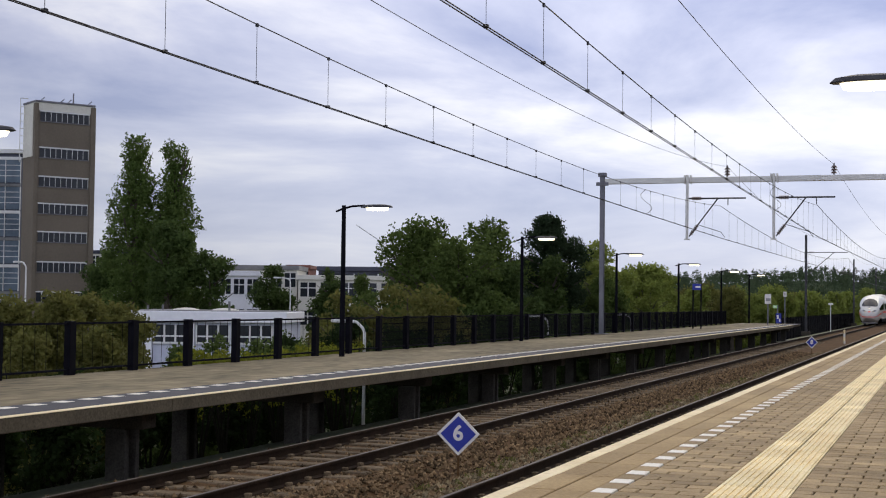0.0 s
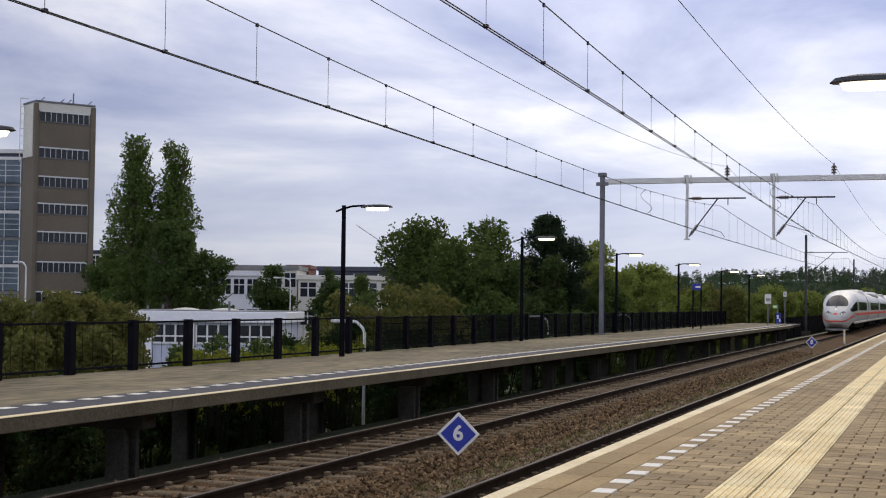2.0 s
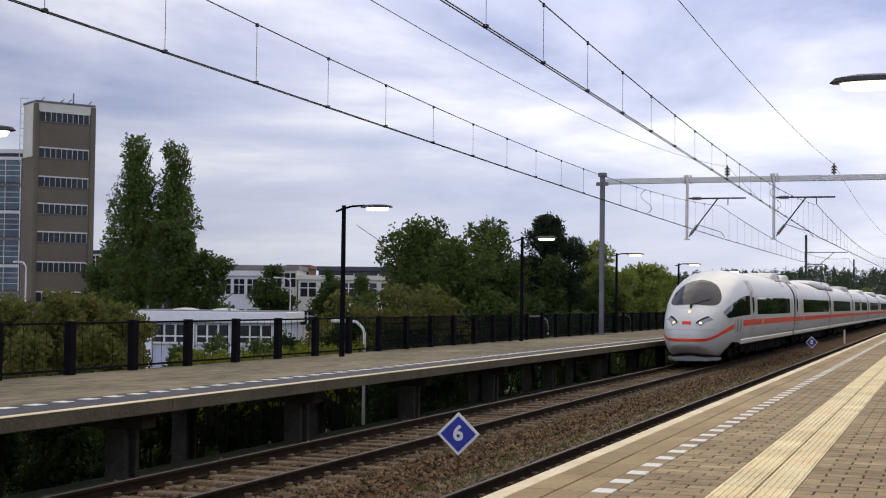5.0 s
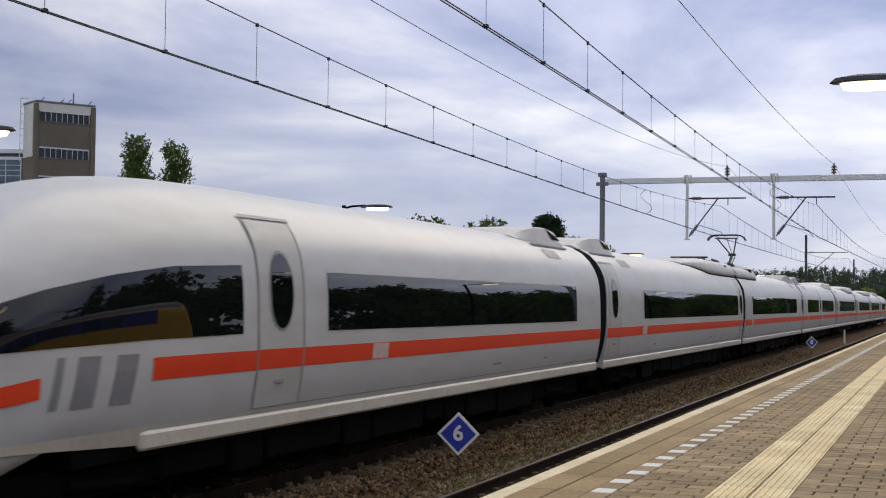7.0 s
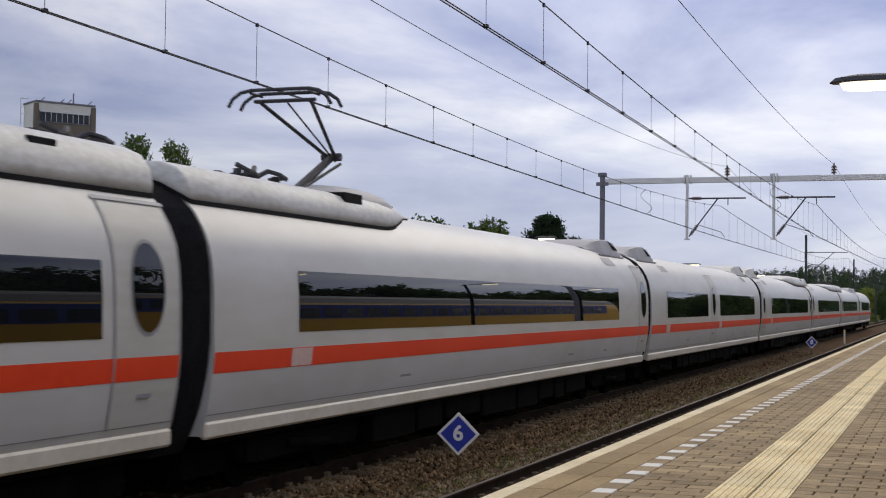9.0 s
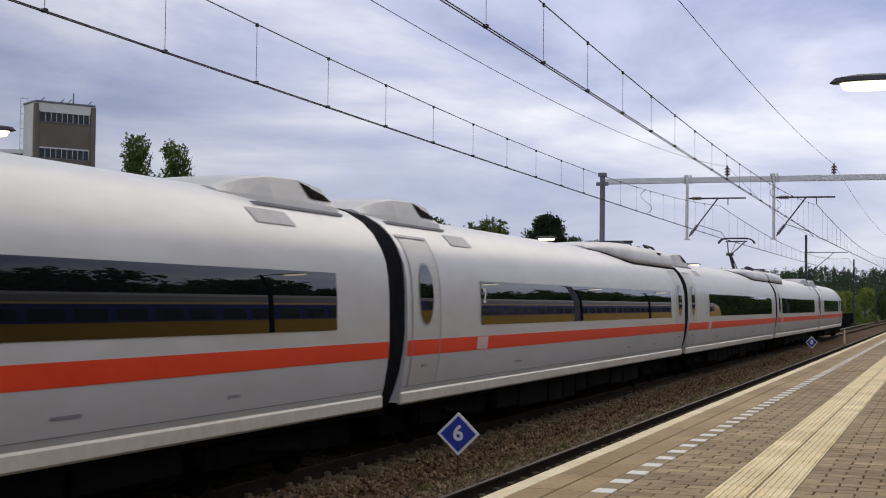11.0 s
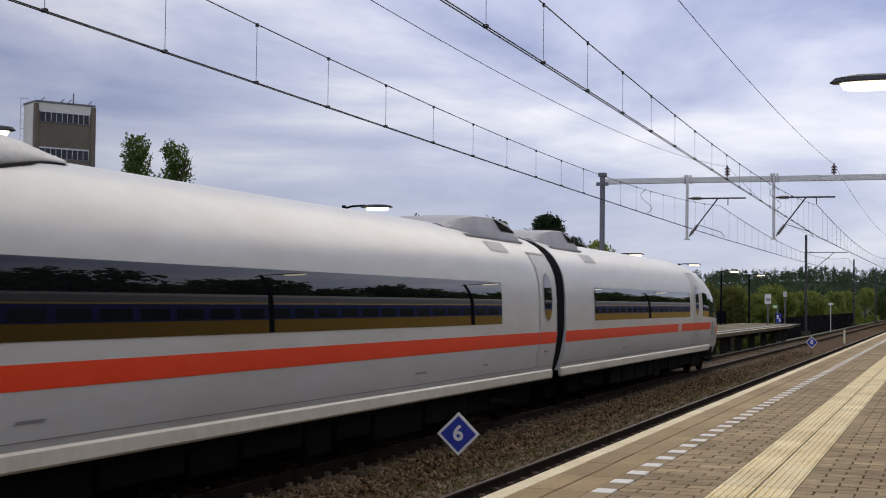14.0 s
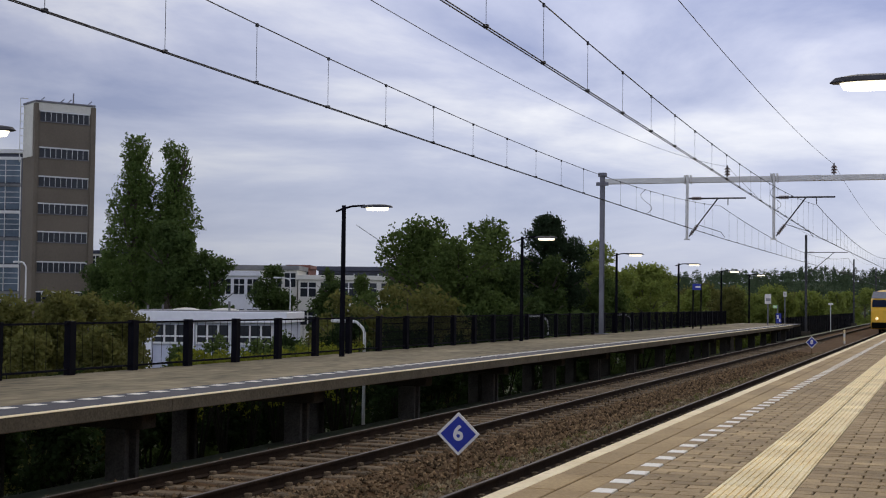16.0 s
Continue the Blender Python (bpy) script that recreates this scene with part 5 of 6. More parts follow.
# ---- buildings beyond the embankment ----
def build_tower():
    t = thing("tower_block", "tall brown brick tower with rows of strip windows", "tower building")
    t.matrix_basis = pose(-91.6, 125.85, 0, 0, 0, 56)
    # local x runs along the face to the right, local y into the building
    w, dp, top = 6.55, 3.6, 23.3
    part("wall", box(B(), 0, w, 0, dp, LOW - 0.3, top - 1.05), "brick_brown", t, "brown brick")
    part("crown", box(B(), 0.0, w, 0.0, dp, top - 1.05, top - 0.2), "cream_wall", t, "cream painted top storey band")
    part("roof_edge", box(B(), -0.1, w + 0.1, -0.1, dp + 0.1, top - 0.2, top, 0.03), "mast_grey", t)
    part("corner_pier", box(B(), w - 0.42, w + 0.14, -0.16, 0.3, LOW - 0.3, top - 0.3, 0.02), "brick_brown", t)
    part("corner_pier", box(B(), -0.14, 0.28, -0.16, 0.3, LOW - 0.3, top - 0.3, 0.02), "brick_brown", t)
    for z in (22.0, 18.1, 15.0, 12.1, 9.07, 5.85, 2.65):
        part("lintel", box(B(), 0.42, w - 0.55, -0.09, 0.02, z + 0.10, z + 0.24), "frame_white", t)
        part("sill", box(B(), 0.42, w - 0.55, -0.07, 0.02, z - 0.98, z - 0.90), "mast_grey", t)
        for i in range(9):
            x0 = 0.48 + i * 0.61
            wd = part("window", box(B(), x0, x0 + 0.58, -0.05, 0.02, z - 0.88, z + 0.08), "window_far", t)
            part("frame", box(B(), x0 + 0.555, x0 + 0.605, -0.075, -0.051, z - 0.88, z + 0.09), "frame_white", wd)
    part("mast", rod(B(), (w * 0.72, 1.5, top), (w * 0.72, 1.5, top + 1.3), 0.09), "mast_grey", t)
    for x in (0.6, 2.8, 3.6, 5.9):
        part("roof_stay", rod(B(), (x, 0.2, top), (x + 0.4, 0.2, top + 0.4), 0.05), "mast_grey", t)
    bm = B()
    for z in range(8):
        rod(bm, (-0.55, 3.2, top - 0.4 - z * 0.8), (-0.05, 3.2, top - 0.4 - z * 0.8), 0.04)
    rod(bm, (-0.55, 3.2, top - 6.5), (-0.55, 3.2, top + 0.5), 0.05)
    rod(bm, (-0.55, 3.2, top + 0.5), (0.3, 3.2, top + 0.5), 0.05)
    part("ladder", bm, "frame_white", t)
    part("side_panel", box(B(), -0.07, 0.0, 0.7, dp - 0.1, top - 6.0, top - 0.4), "cream_wall", t)


def build_glass_block():
    g = thing("glass_block", "blue-grey glazed office wing with pale floor bands", "office building")
    g.matrix_basis = pose(-112.0, 134.0, 0, 0, 0, 20)
    part("wall", box(B(), 0, 10.6, 0, 6, LOW - 0.3, 19.0), "slate", g)
    part("roof", box(B(), -0.2, 10.8, -0.2, 6, 19.0, 19.5, 0.03), "frame_white", g)
    for fl in range(7):
        z = 18.6 - fl * 3.15
        part("floor_band", box(B(), 0, 10.6, -0.16, 0.02, z - 0.35, z), "frame_white" if fl % 2 == 0 else "roof_grey", g)
        for i in range(6):
            pane = part("pane", box(B(), 0.1 + i * 1.76, 1.76 + i * 1.76, -0.06, 0.02, z - 3.0, z - 0.4), "facade_glass", g)
            part("mullion", box(B(), 1.765 + i * 1.76, 1.835 + i * 1.76, -0.2, -0.061, z - 3.1, z - 0.36), "frame_white", pane)
            for zt in (0.95, 1.55, 2.2):
                part("transom", box(B(), 0.1 + i * 1.76, 1.72 + i * 1.76, -0.12, -0.061, z - zt - 0.07, z - zt), "frame_white", pane)


def build_pavilion():
    p = thing("white_pavilion", "low flat-roofed white pavilion with wide windows", "pavilion")
    p.matrix_basis = pose(-39.6, 62.4, 0, 0, 0, 17.5)
    w = 8.3
    part("wall", box(B(), 0.2, w - 0.2, 0.1, 6, LOW - 0.4, 1.15), "blue_wall", p, "pale blue-grey wall below the windows")
    part("roof", box(B(), -0.2, w, -0.25, 6.2, 1.12, 1.68, 0.03), "white_wall", p, "white roof fascia")
    part("roof_felt", box(B(), 0, w - 0.2, -0.1, 6.0, 1.68, 1.72), "roof_grey", p)
    for x in (1.15, 3.35, 5.55, 7.75):
        part("column", box(B(), x - 0.16, x + 0.16, -0.08, 0.22, LOW - 0.4, 1.12, 0.01), "white_wall", p)
    for a, b in ((1.38, 3.1), (3.6, 5.3), (5.8, 7.5)):
        wd = part("window", box(B(), a, b, 0.04, 0.11, 0.10, 0.98), "window_far", p)
        part("frame", box(B(), a, b, 0.0, 0.039, 0.36, 0.44), "frame_white", wd)
        for i in range(4):
            x = a + (b - a) * i / 3
            part("frame", box(B(), x - 0.045, x + 0.045, -0.01, 0.038, 0.10, 0.98), "frame_white", wd)
        part("sill", box(B(), a, b, -0.02, 0.04, 0.0, 0.10), "frame_white", wd)
    for x in (2.5, 4.6):
        bm = B()
        bmesh.ops.create_icosphere(bm, subdivisions=2, radius=0.6, matrix=Matrix.Translation((x, 2.5, 1.68)) @ Matrix.Diagonal((1.3, 1, 0.28, 1)))
        part("rooflight", bm, "cream_wall", p, "cream domed rooflight", True)
    for x, h in ((0.7, 0.25), (1.5, 0.3), (5.0, 0.5)):
        part("roof_pipe", rod(B(), (x, 1.5, 1.7), (x, 1.5, 1.7 + h), 0.06), "roof_grey", p)


def build_office(x, y, turn, w, base_mat, top, rows, cols, label, dp=9.0, roof=None):
    o = thing("office_block", label, "office building", "buildings beyond the trees")
    o.matrix_basis = pose(x, y, 0, 0, 0, turn)
    part("wall", box(B(), 0, w, 0, dp, LOW - 0.3, top - 0.5), base_mat, o)
    part("roof", box(B(), -0.2, w + 0.2, -0.25, dp, top - 0.5, top, 0.02), roof or base_mat, o)
    cw = w / cols
    for r in range(rows):
        z = top - 0.8 - r * 3.0
        for i in range(cols):
            wd = part("window", box(B(), i * cw + 0.12 * cw, (i + 1) * cw - 0.12 * cw, -0.05, 0.01, z - 1.5, z), "window_far", o)
            part("frame", box(B(), (i + 0.47) * cw, (i + 0.53) * cw, -0.09, -0.051, z - 1.5, z), "frame_white", wd)
            part("frame", box(B(), i * cw + 0.12 * cw, (i + 1) * cw - 0.12 * cw, -0.085, -0.052, z - 0.62, z - 0.52), "frame_white", wd)
    return o


build_tower()
build_glass_block()
build_pavilion()
build_office(-69.6, 123.8, 19, 5.4, "white_wall", 5.1, 2, 4, "white two-storey building seen between trees")
build_office(-75.5, 133.0, 19, 10.5, "cream_wall", 5.95, 1, 7, "long pale flat roof behind the white building", roof="roof_grey")
build_office(-65.2, 135.9, 19, 10.8, "cream_wall", 4.95, 2, 5, "cream office wing with square windows")
build_office(-67.6, 146.2, 19, 8.2, "slate", 6.15, 1, 3, "dark blue flat-roofed block behind the offices")
build_office(-84.0, 171.8, 19, 2.9, "red_brick", 7.0, 1, 2, "small red brick block far off")
build_office(-118.0, 171.0, 19, 8.6, "cream_wall", 9.0, 2, 6, "grey-roofed block beside the tower", roof="slate")


# ---- trees and shrubs ----
def leaf_mesh(name, blobs, count, size, mat, seed, flat_=1.0, tight=False):
    """Small leaf clumps over the outer part of several uneven lobes: rows of centre, radii."""
    rng = np.random.default_rng(seed)
    vol = np.array([b[1][0] * b[1][1] * b[1][2] for b in blobs]) ** 0.667
    n_each = np.maximum(6, (count * vol / vol.sum())).astype(int)
    cs = []
    for (c, rad), n in zip(blobs, n_each):
        # twigs first, then leaves round each twig, so that the outline breaks up
        k = max(3, n // 9)
        d = rng.normal(size=(k, 3))
        d /= np.linalg.norm(d, axis=1)[:, None]
        r = rng.random(k)[:, None] ** 0.35 * (rng.uniform(0.86, 1.0, (k, 1)) if tight else rng.uniform(0.84, 1.10, (k, 1)))
        tw = np.array(c) + d * r * np.array(rad)
        lf = np.repeat(tw, 9, axis=0) + rng.normal(size=(k * 9, 3)) * size * 0.95 * np.array([1, 1, flat_])
        cs.append(lf)
    cs = np.concatenate(cs)
    n = len(cs)
    u = rng.normal(size=(n, 3))
    u /= np.linalg.norm(u, axis=1)[:, None]
    v = np.cross(u, rng.normal(size=(n, 3)))
    v /= np.linalg.norm(v, axis=1)[:, None]
    s = size * rng.uniform(0.5, 1.25, (n, 1))
    a, b = u * s, v * s * 0.6
    verts = np.stack([cs - a, cs - b * 0.9, cs + a, cs + b], axis=1).reshape(-1, 3)
    me = bpy.data.meshes.new(name)
    me.from_pydata(verts.tolist(), [], [(4 * i, 4 * i + 1, 4 * i + 2, 4 * i + 3) for i in range(n)])
    me.materials.append(M[mat])
    return me


def tree(name, label, x, y, top, width, mat, seed, count=3600, size=0.22, shape="round", base=None, low=0.25):
    rng = random.Random(seed)
    z0 = ground_z(x, y) if base is None else base
    t = thing(name, label, "tree" if name != "shrub" else "shrub", "trees beyond the platform" if name != "shrub" else "shrubs on the slope")
    t.matrix_basis = pose(x, y, z0 - 0.05)
    h = top - z0
    bm = B()
    if name != "shrub":
        rod(bm, (0, 0, -0.2), (0.05 * width * 0.2, 0, h * 0.45), 0.028 * h + 0.05, 0.016 * h + 0.02, 8)
        rod(bm, (0.01 * width, 0, h * 0.45), (0.02, 0.05, h * 0.9), 0.016 * h + 0.02, 0.02, 6)
        for i in range(9):
            a = rng.uniform(0, 6.28)
            z = h * rng.uniform(0.25, 0.7)
            L = width * 0.42 * rng.uniform(0.6, 1.0)
            if shape == "tall":
                e = (math.cos(a) * L * 0.6, math.sin(a) * L * 0.6, z + L * 2.2)
            else:
                e = (math.cos(a) * L, math.sin(a) * L, z + L * rng.uniform(0.4, 0.9))
            if shape == "tall":
                part("limb", rod(B(), (0.02, 0, z), e, 0.010 * h + 0.015, 0.012, 6), "bark", t)
            else:
                rod(bm, (0.02, 0, z), e, 0.010 * h + 0.015, 0.012, 6)
    else:
        for i in range(7):
            a = rng.uniform(0, 6.28)
            rod(bm, (0, 0, -0.1), (math.cos(a) * width * 0.3, math.sin(a) * width * 0.3, h * rng.uniform(0.5, 0.8)), 0.04, 0.012, 5)
    part("trunk", bm, "stem" if name == "shrub" else "bark", t)
    blobs = []
    if shape == "dome":
        for i in range(12):
            f = i / 11
            env = math.sqrt(max(0.02, 1 - (max(0.0, f - 0.3) / 0.7) ** 2)) * (0.86 + 0.14 * min(1.0, f / 0.3))
            for q in range(6):
                a = rng.uniform(0, 6.28)
                r = width * 0.5 * env * rng.uniform(0.25, 0.80)
                sz = width * rng.uniform(0.12, 0.17)
                blobs.append(((math.cos(a) * r, math.sin(a) * r, h * (0.22 + 0.70 * f)), (sz, sz, sz * 0.75)))
    elif shape == "tall":
        for i in range(22):
            f = i / 21
            z = h * (0.07 + 0.83 * f)
            wv = width * 0.5 * lerp_table(f, [(0, 1.15), (0.3, 1.12), (0.55, 1.0), (0.75, 0.84), (0.9, 0.62), (1, 0.36)])
            for q in range(6):
                a = rng.uniform(0, 6.28)
                r = wv * rng.uniform(0.15, 0.68)
                blobs.append(((math.cos(a) * r, math.sin(a) * r, z + rng.uniform(-0.4, 0.6)), (wv * 0.27, wv * 0.27, h * rng.uniform(0.07, 0.12))))
        for q in range(5):
            a = rng.uniform(0, 6.28)
            blobs.append(((math.cos(a) * width * 0.1, math.sin(a) * width * 0.1, h * rng.uniform(0.88, 0.96)), (width * 0.09, width * 0.09, h * 0.05)))
    else:
        n = 16 if shape == "round" else 20
        for i in range(n):
            f = rng.random()
            z = h * (low + (0.93 - low) * f)
            env = math.sqrt(max(0.05, 1 - abs(2 * (0.15 + 0.8 * f) - 0.9) ** 2.2))
            a = rng.uniform(0, 6.28)
            r = width * 0.5 * env * rng.uniform(0.35, 0.82)
            s = width * rng.uniform(0.12, 0.22)
            blobs.append(((math.cos(a) * r, math.sin(a) * r, z), (s, s, s * 0.8)))
        blobs.append(((0, 0, h * 0.6), (width * 0.27, width * 0.27, h * 0.24)))
        blobs.append(((rng.uniform(-0.1, 0.1) * width, 0, h * 0.92), (width * 0.12, width * 0.12, h * 0.08)))
    me = leaf_mesh("crown", blobs, count, size, mat, seed, tight=shape == "tall" or name == "pine_tree")
    o = new("crown", me)
    o.parent = t
    return t


tree("poplar", "tall dense columnar poplar tree", -65.1, 103.5, 16.5, 6.4, "leaf_poplar", 1, 46000, 0.125, "tall")
tree("poplar", "tall dense columnar poplar tree", -62.1, 104.8, 15.9, 6.6, "leaf_poplar", 2, 46000, 0.125, "tall")
tree("broadleaf_tree", "dark green spreading tree at the poplars' foot", -58.6, 98.0, 8.6, 6.0, "leaf_dark", 3, 12000, 0.16, low=0.05)
tree("broadleaf_tree", "dark green spreading tree at the poplars' foot", -55.2, 98.9, 6.3, 5.2, "leaf_dark", 4, 10000, 0.16, low=0.05)
tree("broadleaf_tree", "dark green tree beside the brown tower", -70.6, 107.4, 6.6, 6.5, "leaf_dark", 5, 11000, 0.17, low=0.05)
tree("broadleaf_tree", "dark round tree before white buildings", -58.9, 117.0, 5.5, 4.9, "leaf_dark", 6, 9000, 0.15, low=0.05)
tree("broadleaf_tree", "dark round tree before white buildings", -53.6, 118.9, 5.3, 4.6, "leaf_dark", 7, 9000, 0.15, low=0.05)
tree("broadleaf_tree", "small green tree before the offices", -46.9, 110.8, 4.7, 3.4, "leaf_mid", 8, 6000, 0.14, low=0.05)
tree("broadleaf_tree", "low olive-brown spreading tree", -21.9, 56.4, 3.15, 6.2, "leaf_olive", 9, 14000, 0.12, low=0.1)
tree("broadleaf_tree", "low olive-brown spreading tree", -24.4, 55.0, 2.7, 4.6, "leaf_olive", 10, 10000, 0.12, low=0.1)
tree("broadleaf_tree", "large dark green tree with ragged top", -32.6, 85.9, 7.3, 8.6, "leaf_mid", 11, 20000, 0.13, "wide", low=0.15)
tree("broadleaf_tree", "large dark green tree with ragged top", -29.0, 83.5, 6.4, 7.6, "leaf_mid", 12, 20000, 0.13, "wide", low=0.1)
tree("broadleaf_tree", "tall green tree with pointed top", -28.9, 90.4, 8.0, 7.2, "leaf_mid", 13, 20000, 0.13, "wide", low=0.1)
tree("pine_tree", "dark dense pine tree with rounded top", -26.7, 96.4, 8.75, 7.0, "leaf_pine", 14, 52000, 0.095, "dome")
tree("pine_tree", "dark dense pine tree with rounded top", -25.6, 93.0, 5.6, 4.4, "leaf_dark", 15, 12000, 0.13, low=0.05)
tree("broadleaf_tree", "bright green young tree", -26.1, 109.5, 7.3, 6.6, "leaf_bright", 16, 14000, 0.13, "wide", low=0.05)
tree("broadleaf_tree", "bright green rounded tree", -24.4, 118.0, 5.9, 7.0, "leaf_bright", 17, 14000, 0.14, "wide", low=0.05)
tree("broadleaf_tree", "bright green rounded tree", -22.5, 112.0, 4.2, 4.2, "leaf_bright", 27, 12000, 0.13, low=0.05)
for i, (x, y, top, w, mt) in enumerate(((-29.0, 149.0, 5.2, 7.5, "leaf_bright"), (-25.0, 150.5, 4.3, 7.0, "leaf_olive"), (-22.0, 152.0, 4.2, 6.5, "leaf_bright"), (-20.5, 174.0, 4.4, 6.8, "leaf_bright"), (-17.4, 158.0, 4.5, 5.0, "leaf_bright"), (-18.8, 150.0, 2.9, 5, "leaf_bright"), (-17.6, 190.0, 4.2, 6.0, "leaf_bright"), (-18.2, 210.0, 4.2, 6.5, "leaf_bright"), (-17.0, 240.0, 4.6, 6.0, "leaf_bright"), (-18.5, 272.0, 5.0, 7.5, "leaf_bright"), (-24.0, 138.0, 3.2, 5.0, "leaf_bright"), (-34.0, 160.0, 4.2, 8.0, "leaf_olive"), (-17.0, 320.0, 5.8, 8.0, "leaf_bright"), (-16.5, 400.0, 6.6, 9.0, "leaf_dark"), (-26.0, 260.0, 4.6, 8.0, "leaf_olive"), (-31.0, 215.0, 4.2, 8.0, "leaf_bright"))):
    tree("broadleaf_tree", "green tree in the row beyond the platform's end" if mt != "leaf_olive" else "olive-brown tree in the row beyond the platform", x, y, top, w, mt, 60 + i, 9000, 0.19, low=0.0)
for i, (x, y, top, w) in enumerate(((-23.8, 31.6, 2.25, 3.4), (-24.0, 33.9, 2.62, 3.0), (-24.3, 36.0, 2.55, 3.0), (-23.2, 36.6, 1.95, 2.6), (-21.5, 29.5, 1.6, 2.8), (-22.0, 33.0, 1.6, 2.8), (-20.5, 26.0, 1.4, 2.6), (-19.8, 23.0, 1.5, 2.4), (-25.4, 39.6, 2.2, 3.0), (-27.0, 38.6, 2.6, 3.2))):
    tree("shrub", "olive-brown shrub behind the platform fence", x, y, top, w, "leaf_olive", 80 + i, 11000, 0.07, low=0.05)
# short of y = 75 the leaf colour itself carries the shade below the deck
for i in range(26):
    rr = random.Random(300 + i)
    y = 14 + i * 3.9
    x = -17.9 - rr.uniform(0, 1.2)
    tree("shrub", "dark green shrub on the slope below the platform", x, y, rr.uniform(0.1, 0.65) if y < 45 else rr.uniform(0.9, 1.6), rr.uniform(2.2, 3.0), "leaf_shaded" if y < 75 else "leaf_dark", 100 + i, 5200, 0.085, low=0.0)
# the first 13 shrubs likewise have the shade put into their leaf colour
for i in range(22):
    rr = random.Random(900 + i)
    tree("shrub", "dark green shrub on the low land beside the platform", -20.6 - rr.uniform(0, 2.0), 12 + i * 4.7, rr.uniform(-0.2, 0.3) if i < 7 else rr.uniform(0.8, 1.9), rr.uniform(2.8, 3.8), "leaf_shaded" if i < 13 else "leaf_dark", 930 + i, 4500, 0.11, low=0.0)
for i, (x, y, top, w) in enumerate(((-20.2, 36.5, 1.35, 2.0), (-20.8, 40.5, 1.15, 2.2), (-21.0, 44.0, 1.0, 2.0), (-24.5, 50.0, 1.2, 2.6), (-19.5, 33.5, 1.2, 1.8))):
    tree("shrub", "green shrub growing before the white pavilion", x, y, top, w, "leaf_mid", 160 + i, 5000, 0.07, low=0.05)
for i, (x, y, top, w, mt) in enumerate(((-30.6, 88.0, 6.4, 6.5, "leaf_mid"), (-35.0, 90.0, 5.4, 6.0, "leaf_mid"), (-26.6, 86.0, 4.8, 5.5, "leaf_dark"), (-24.0, 100.0, 4.4, 5.0, "leaf_mid"), (-24.8, 105.0, 5.6, 4.6, "leaf_bright"), (-23.4, 124.0, 5.0, 5.0, "leaf_bright"), (-26.5, 132.0, 5.6, 6.6, "leaf_bright"), (-21.5, 128.0, 3.8, 4.6, "leaf_bright"), (-20.0, 140.0, 4.0, 5.0, "leaf_olive"), (-17.0, 139.0, 3.4, 4.4, "leaf_bright"))):
    tree("broadleaf_tree", "dense green tree in the belt behind the platform", x, y, top, w, mt, 180 + i, 15000, 0.14, "wide", low=0.0)
for i in range(9):
    rr = random.Random(500 + i)
    tree("shrub", "yellow-green weeds by the fence foot", -16.9 - rr.uniform(0, 0.8), 31.0 + i * 1.1, rr.uniform(0.95, 1.2), 1.3, "weed", 140 + i, 700, 0.06, low=0.86)


def build_woods():
    """Wooded ridge on the horizon: many small crowns."""
    rng = np.random.default_rng(21)
    blobs = []
    for i in range(1500):
        f = rng.uniform(-0.95, 1.0)
        p = rng.random() ** 0.7
        dep = 402 + 156 * p
        ang = radians(-1.0 - 17.5 * f)
        ridge = 13.2 + 1.0 * math.sin(f * 9) + 0.7 * math.sin(f * 31 + 1) - 5.0 * max(0, f - 0.62) / 0.38
        s = rng.uniform(1.3, 2.3)
        z = LOW + (ridge - LOW) * p + 0.35 * s
        blobs.append(((dep * math.sin(ang), dep * math.cos(ang), z), (s * 1.3, s * 1.3, s * rng.uniform(0.7, 1.0))))
    # conifers along the crest
    for i in range(420):
        f = rng.uniform(-0.95, 1.0)
        dep, ang = rng.uniform(545, 562), radians(-1.0 - 17.5 * f)
        ridge = 13.0 + 1.0 * math.sin(f * 9) + 0.7 * math.sin(f * 31 + 1) - 5.0 * max(0, f - 0.62) / 0.38
        s = rng.uniform(0.8, 1.3)
        z = ridge + rng.uniform(-0.8, 0.6)
        blobs.append(((dep * math.sin(ang), dep * math.cos(ang), z), (s * 1.2, s * 1.2, 2.2)))
        blobs.append(((dep * math.sin(ang), dep * math.cos(ang), z + 1.9), (s * 0.5, s * 0.5, 1.3)))
    me = leaf_mesh("distant_woods", blobs, 300000, 0.33, "leaf_far", 22)
    tagged(new("distant_woods", me), "dark green wooded ridge on the horizon", "woods", kind="stuff")
    bm = B()
    for a, b in ((17.0, -19.5),):
        n = 40
        lo, hi = [], []
        for i in range(n + 1):
            ang = radians(a + (b - a) * i / n)
            f = max(0.0, 2 * i / n - 1)
            ridge = 10.8 + 1.0 * math.sin(f * 9) - 5.0 * max(0, f - 0.62) / 0.38
            dep = 560
            lo.append(bm.verts.new((400 * math.sin(ang), 400 * math.cos(ang), LOW)))
            hi.append(bm.verts.new((dep * math.sin(ang), dep * math.cos(ang), ridge)))
        bk = [bm.verts.new((v.co.x * 1.4, v.co.y * 1.4, LOW)) for v in hi]
        for i in range(n):
            bm.faces.new((lo[i], hi[i], hi[i + 1], lo[i + 1]))
            bm.faces.new((hi[i], bk[i], bk[i + 1], hi[i + 1]))
    bmesh.ops.recalc_face_normals(bm, faces=bm.faces)
    tagged(part("hill", bm, "leaf_far", smooth=True), "low wooded hill on the horizon", "hill", kind="structure")


build_woods()

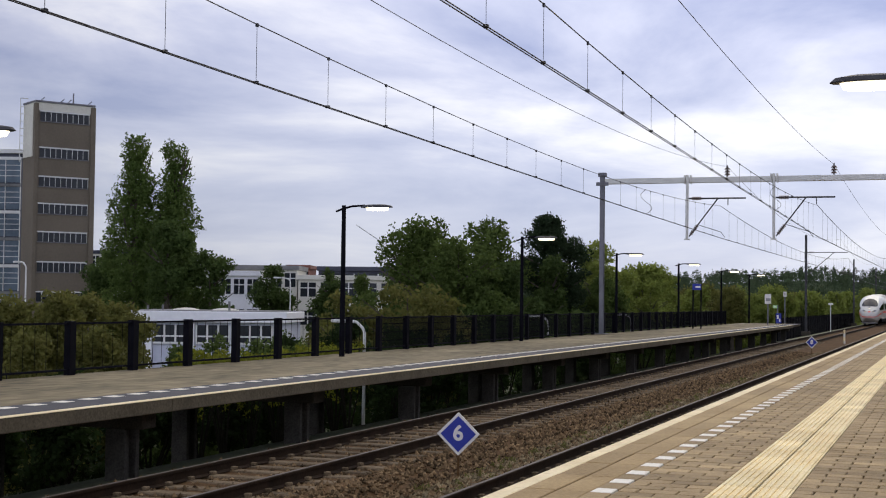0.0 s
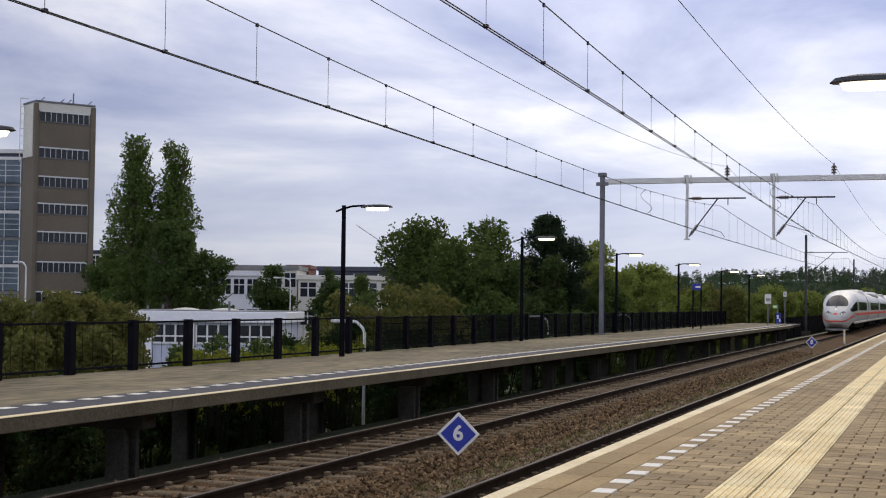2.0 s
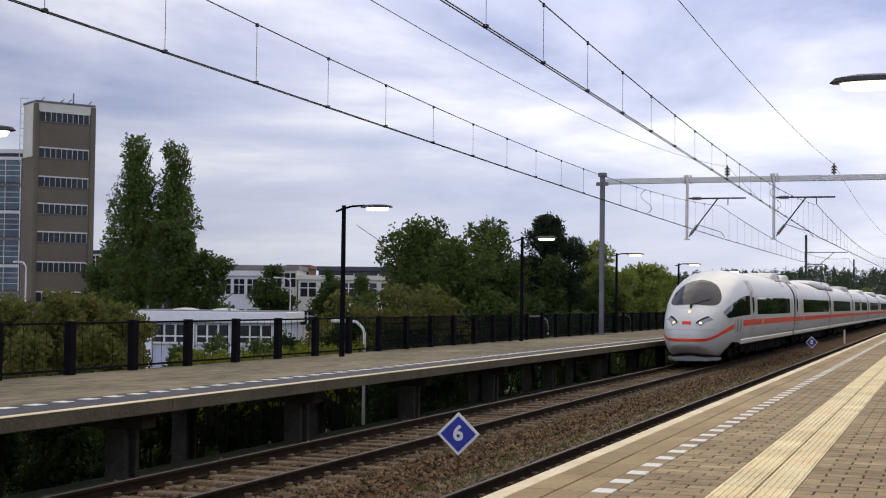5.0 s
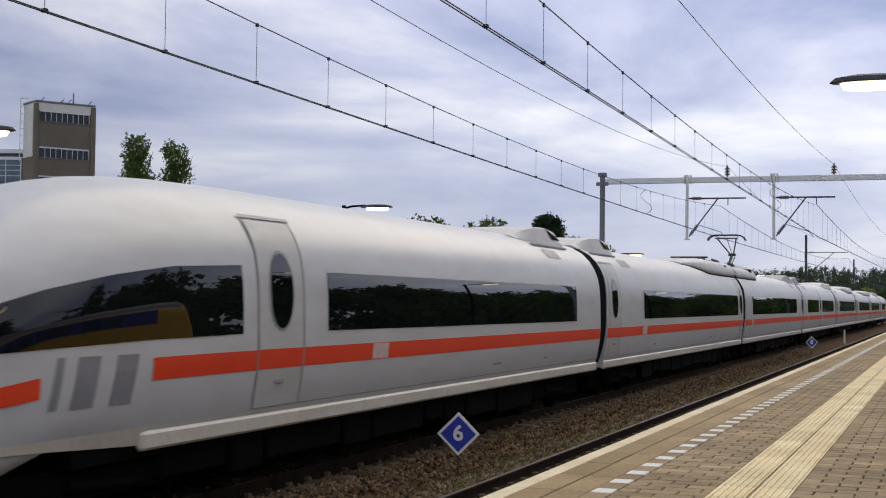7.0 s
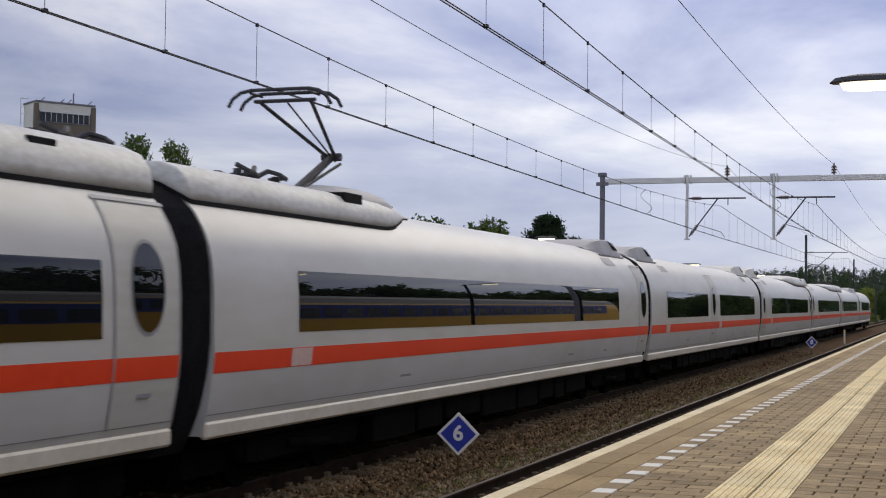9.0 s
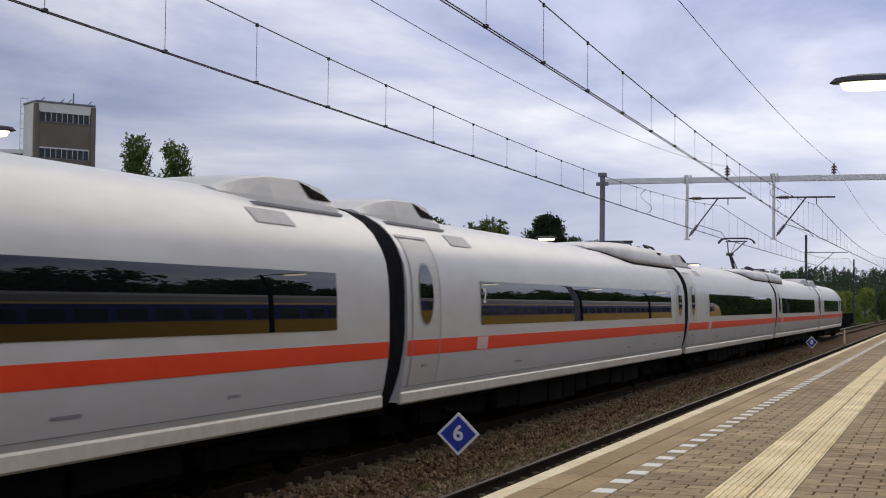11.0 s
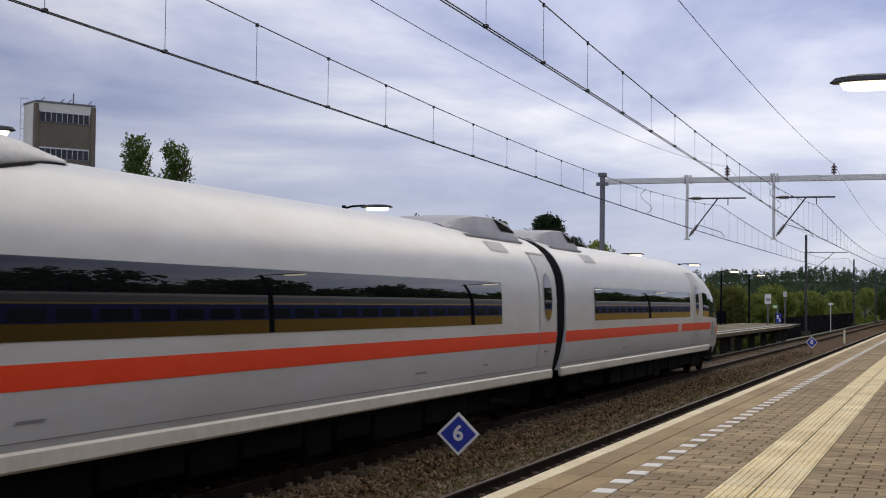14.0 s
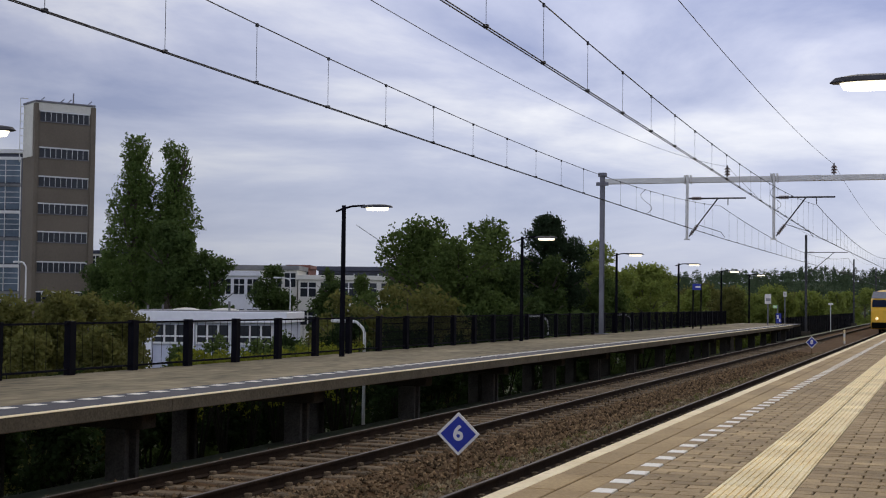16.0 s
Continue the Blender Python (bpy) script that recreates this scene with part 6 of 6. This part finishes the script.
# trees and a track on the camera's far side, which the train's windows mirror
for i in range(28):
    rr = random.Random(700 + i)
    tree("broadleaf_tree", "dark green tree behind the station", 24 + rr.uniform(0, 6), -30 + i * 11.0, rr.uniform(8.0, 11.5), rr.uniform(9, 13), "leaf_dark", 720 + i, 4200, 0.45, low=0.0, base=-0.5)
for i in range(16):
    rr = random.Random(760 + i)
    tree("broadleaf_tree", "dark green tree behind the station", 26 + rr.uniform(0, 10), 285 + i * 24.0, rr.uniform(11, 15), rr.uniform(15, 20), "leaf_dark", 780 + i, 2200, 0.9, low=0.0, base=-0.5)
for ob in [o for o in scene.objects if o.name.startswith("broadleaf_tree") and o.location.x > 0]:
    tagged(ob, group="trees behind the station")
build_track("track_back", 6.3, "railway track on the platform's other side")

# dark fence on the ground beyond the platform's end
bf = thing("track_fence", "dark close-meshed fence beside the track", "fence")
for i in range(40):
    y = 124 + i * 2.6
    part("post", box(B(), -13.86, -13.74, y - 0.06, y + 0.06, -0.9, 1.3), "black_paint", bf)
    bm = B()
    for q in range(1, 22):
        yy = y + 2.6 * q / 22
        box(bm, -13.805, -13.795, yy - 0.035, yy + 0.035, -0.8, 1.22)
    part("mesh_panel", bm, "mesh_panel", bf)


def build_weeds():
    """Tiny tufts along the near track's shoulder."""
    rng = np.random.default_rng(77)
    spots = []
    for i in range(150):
        spots.append(((rng.uniform(-6.7, -6.05), 11 + 45 * rng.random() ** 1.4, -0.17), (0.07, 0.09, 0.04)))
    tagged(new("weed_tufts", leaf_mesh("weed_tufts", spots, 4200, 0.02, "leaf_olive", 78)), "small dry weeds in the ballast beside the rail", "weeds", kind="stuff")


build_weeds()


# ---- what moves ----
def motions():
    joint = [(0, 208.5), (1, 180.0), (2, 152.3), (3, 125.4), (4, 101.1), (5, 77.9), (6, 55.2), (6.5, 44.15), (7, 33.03), (8, 10.79), (9, -11.14), (11, -54.7), (13.2, -102.35), (14.5, -130.45), (15.0, -141.4), (15.5, -152.1), (16, -162.85)]
    walk(express, [(t, pose(TR_F, y, 0)) for t, y in joint])
    walk(local_in, [(t, pose(TR_N, y, 0)) for t, y in ((0, 434.0), (15, 148.0), (15.5, 139.0), (16, 129.8))])
    walk(local_out, [(t, pose(6.3, y, 0, 0, 0, 180)) for t, y in ((0, -190.0), (7, 33.5), (8, 63.6), (9, 91.0), (11, 135.0), (13.5, 165.0), (16, 178.0))])


motions()
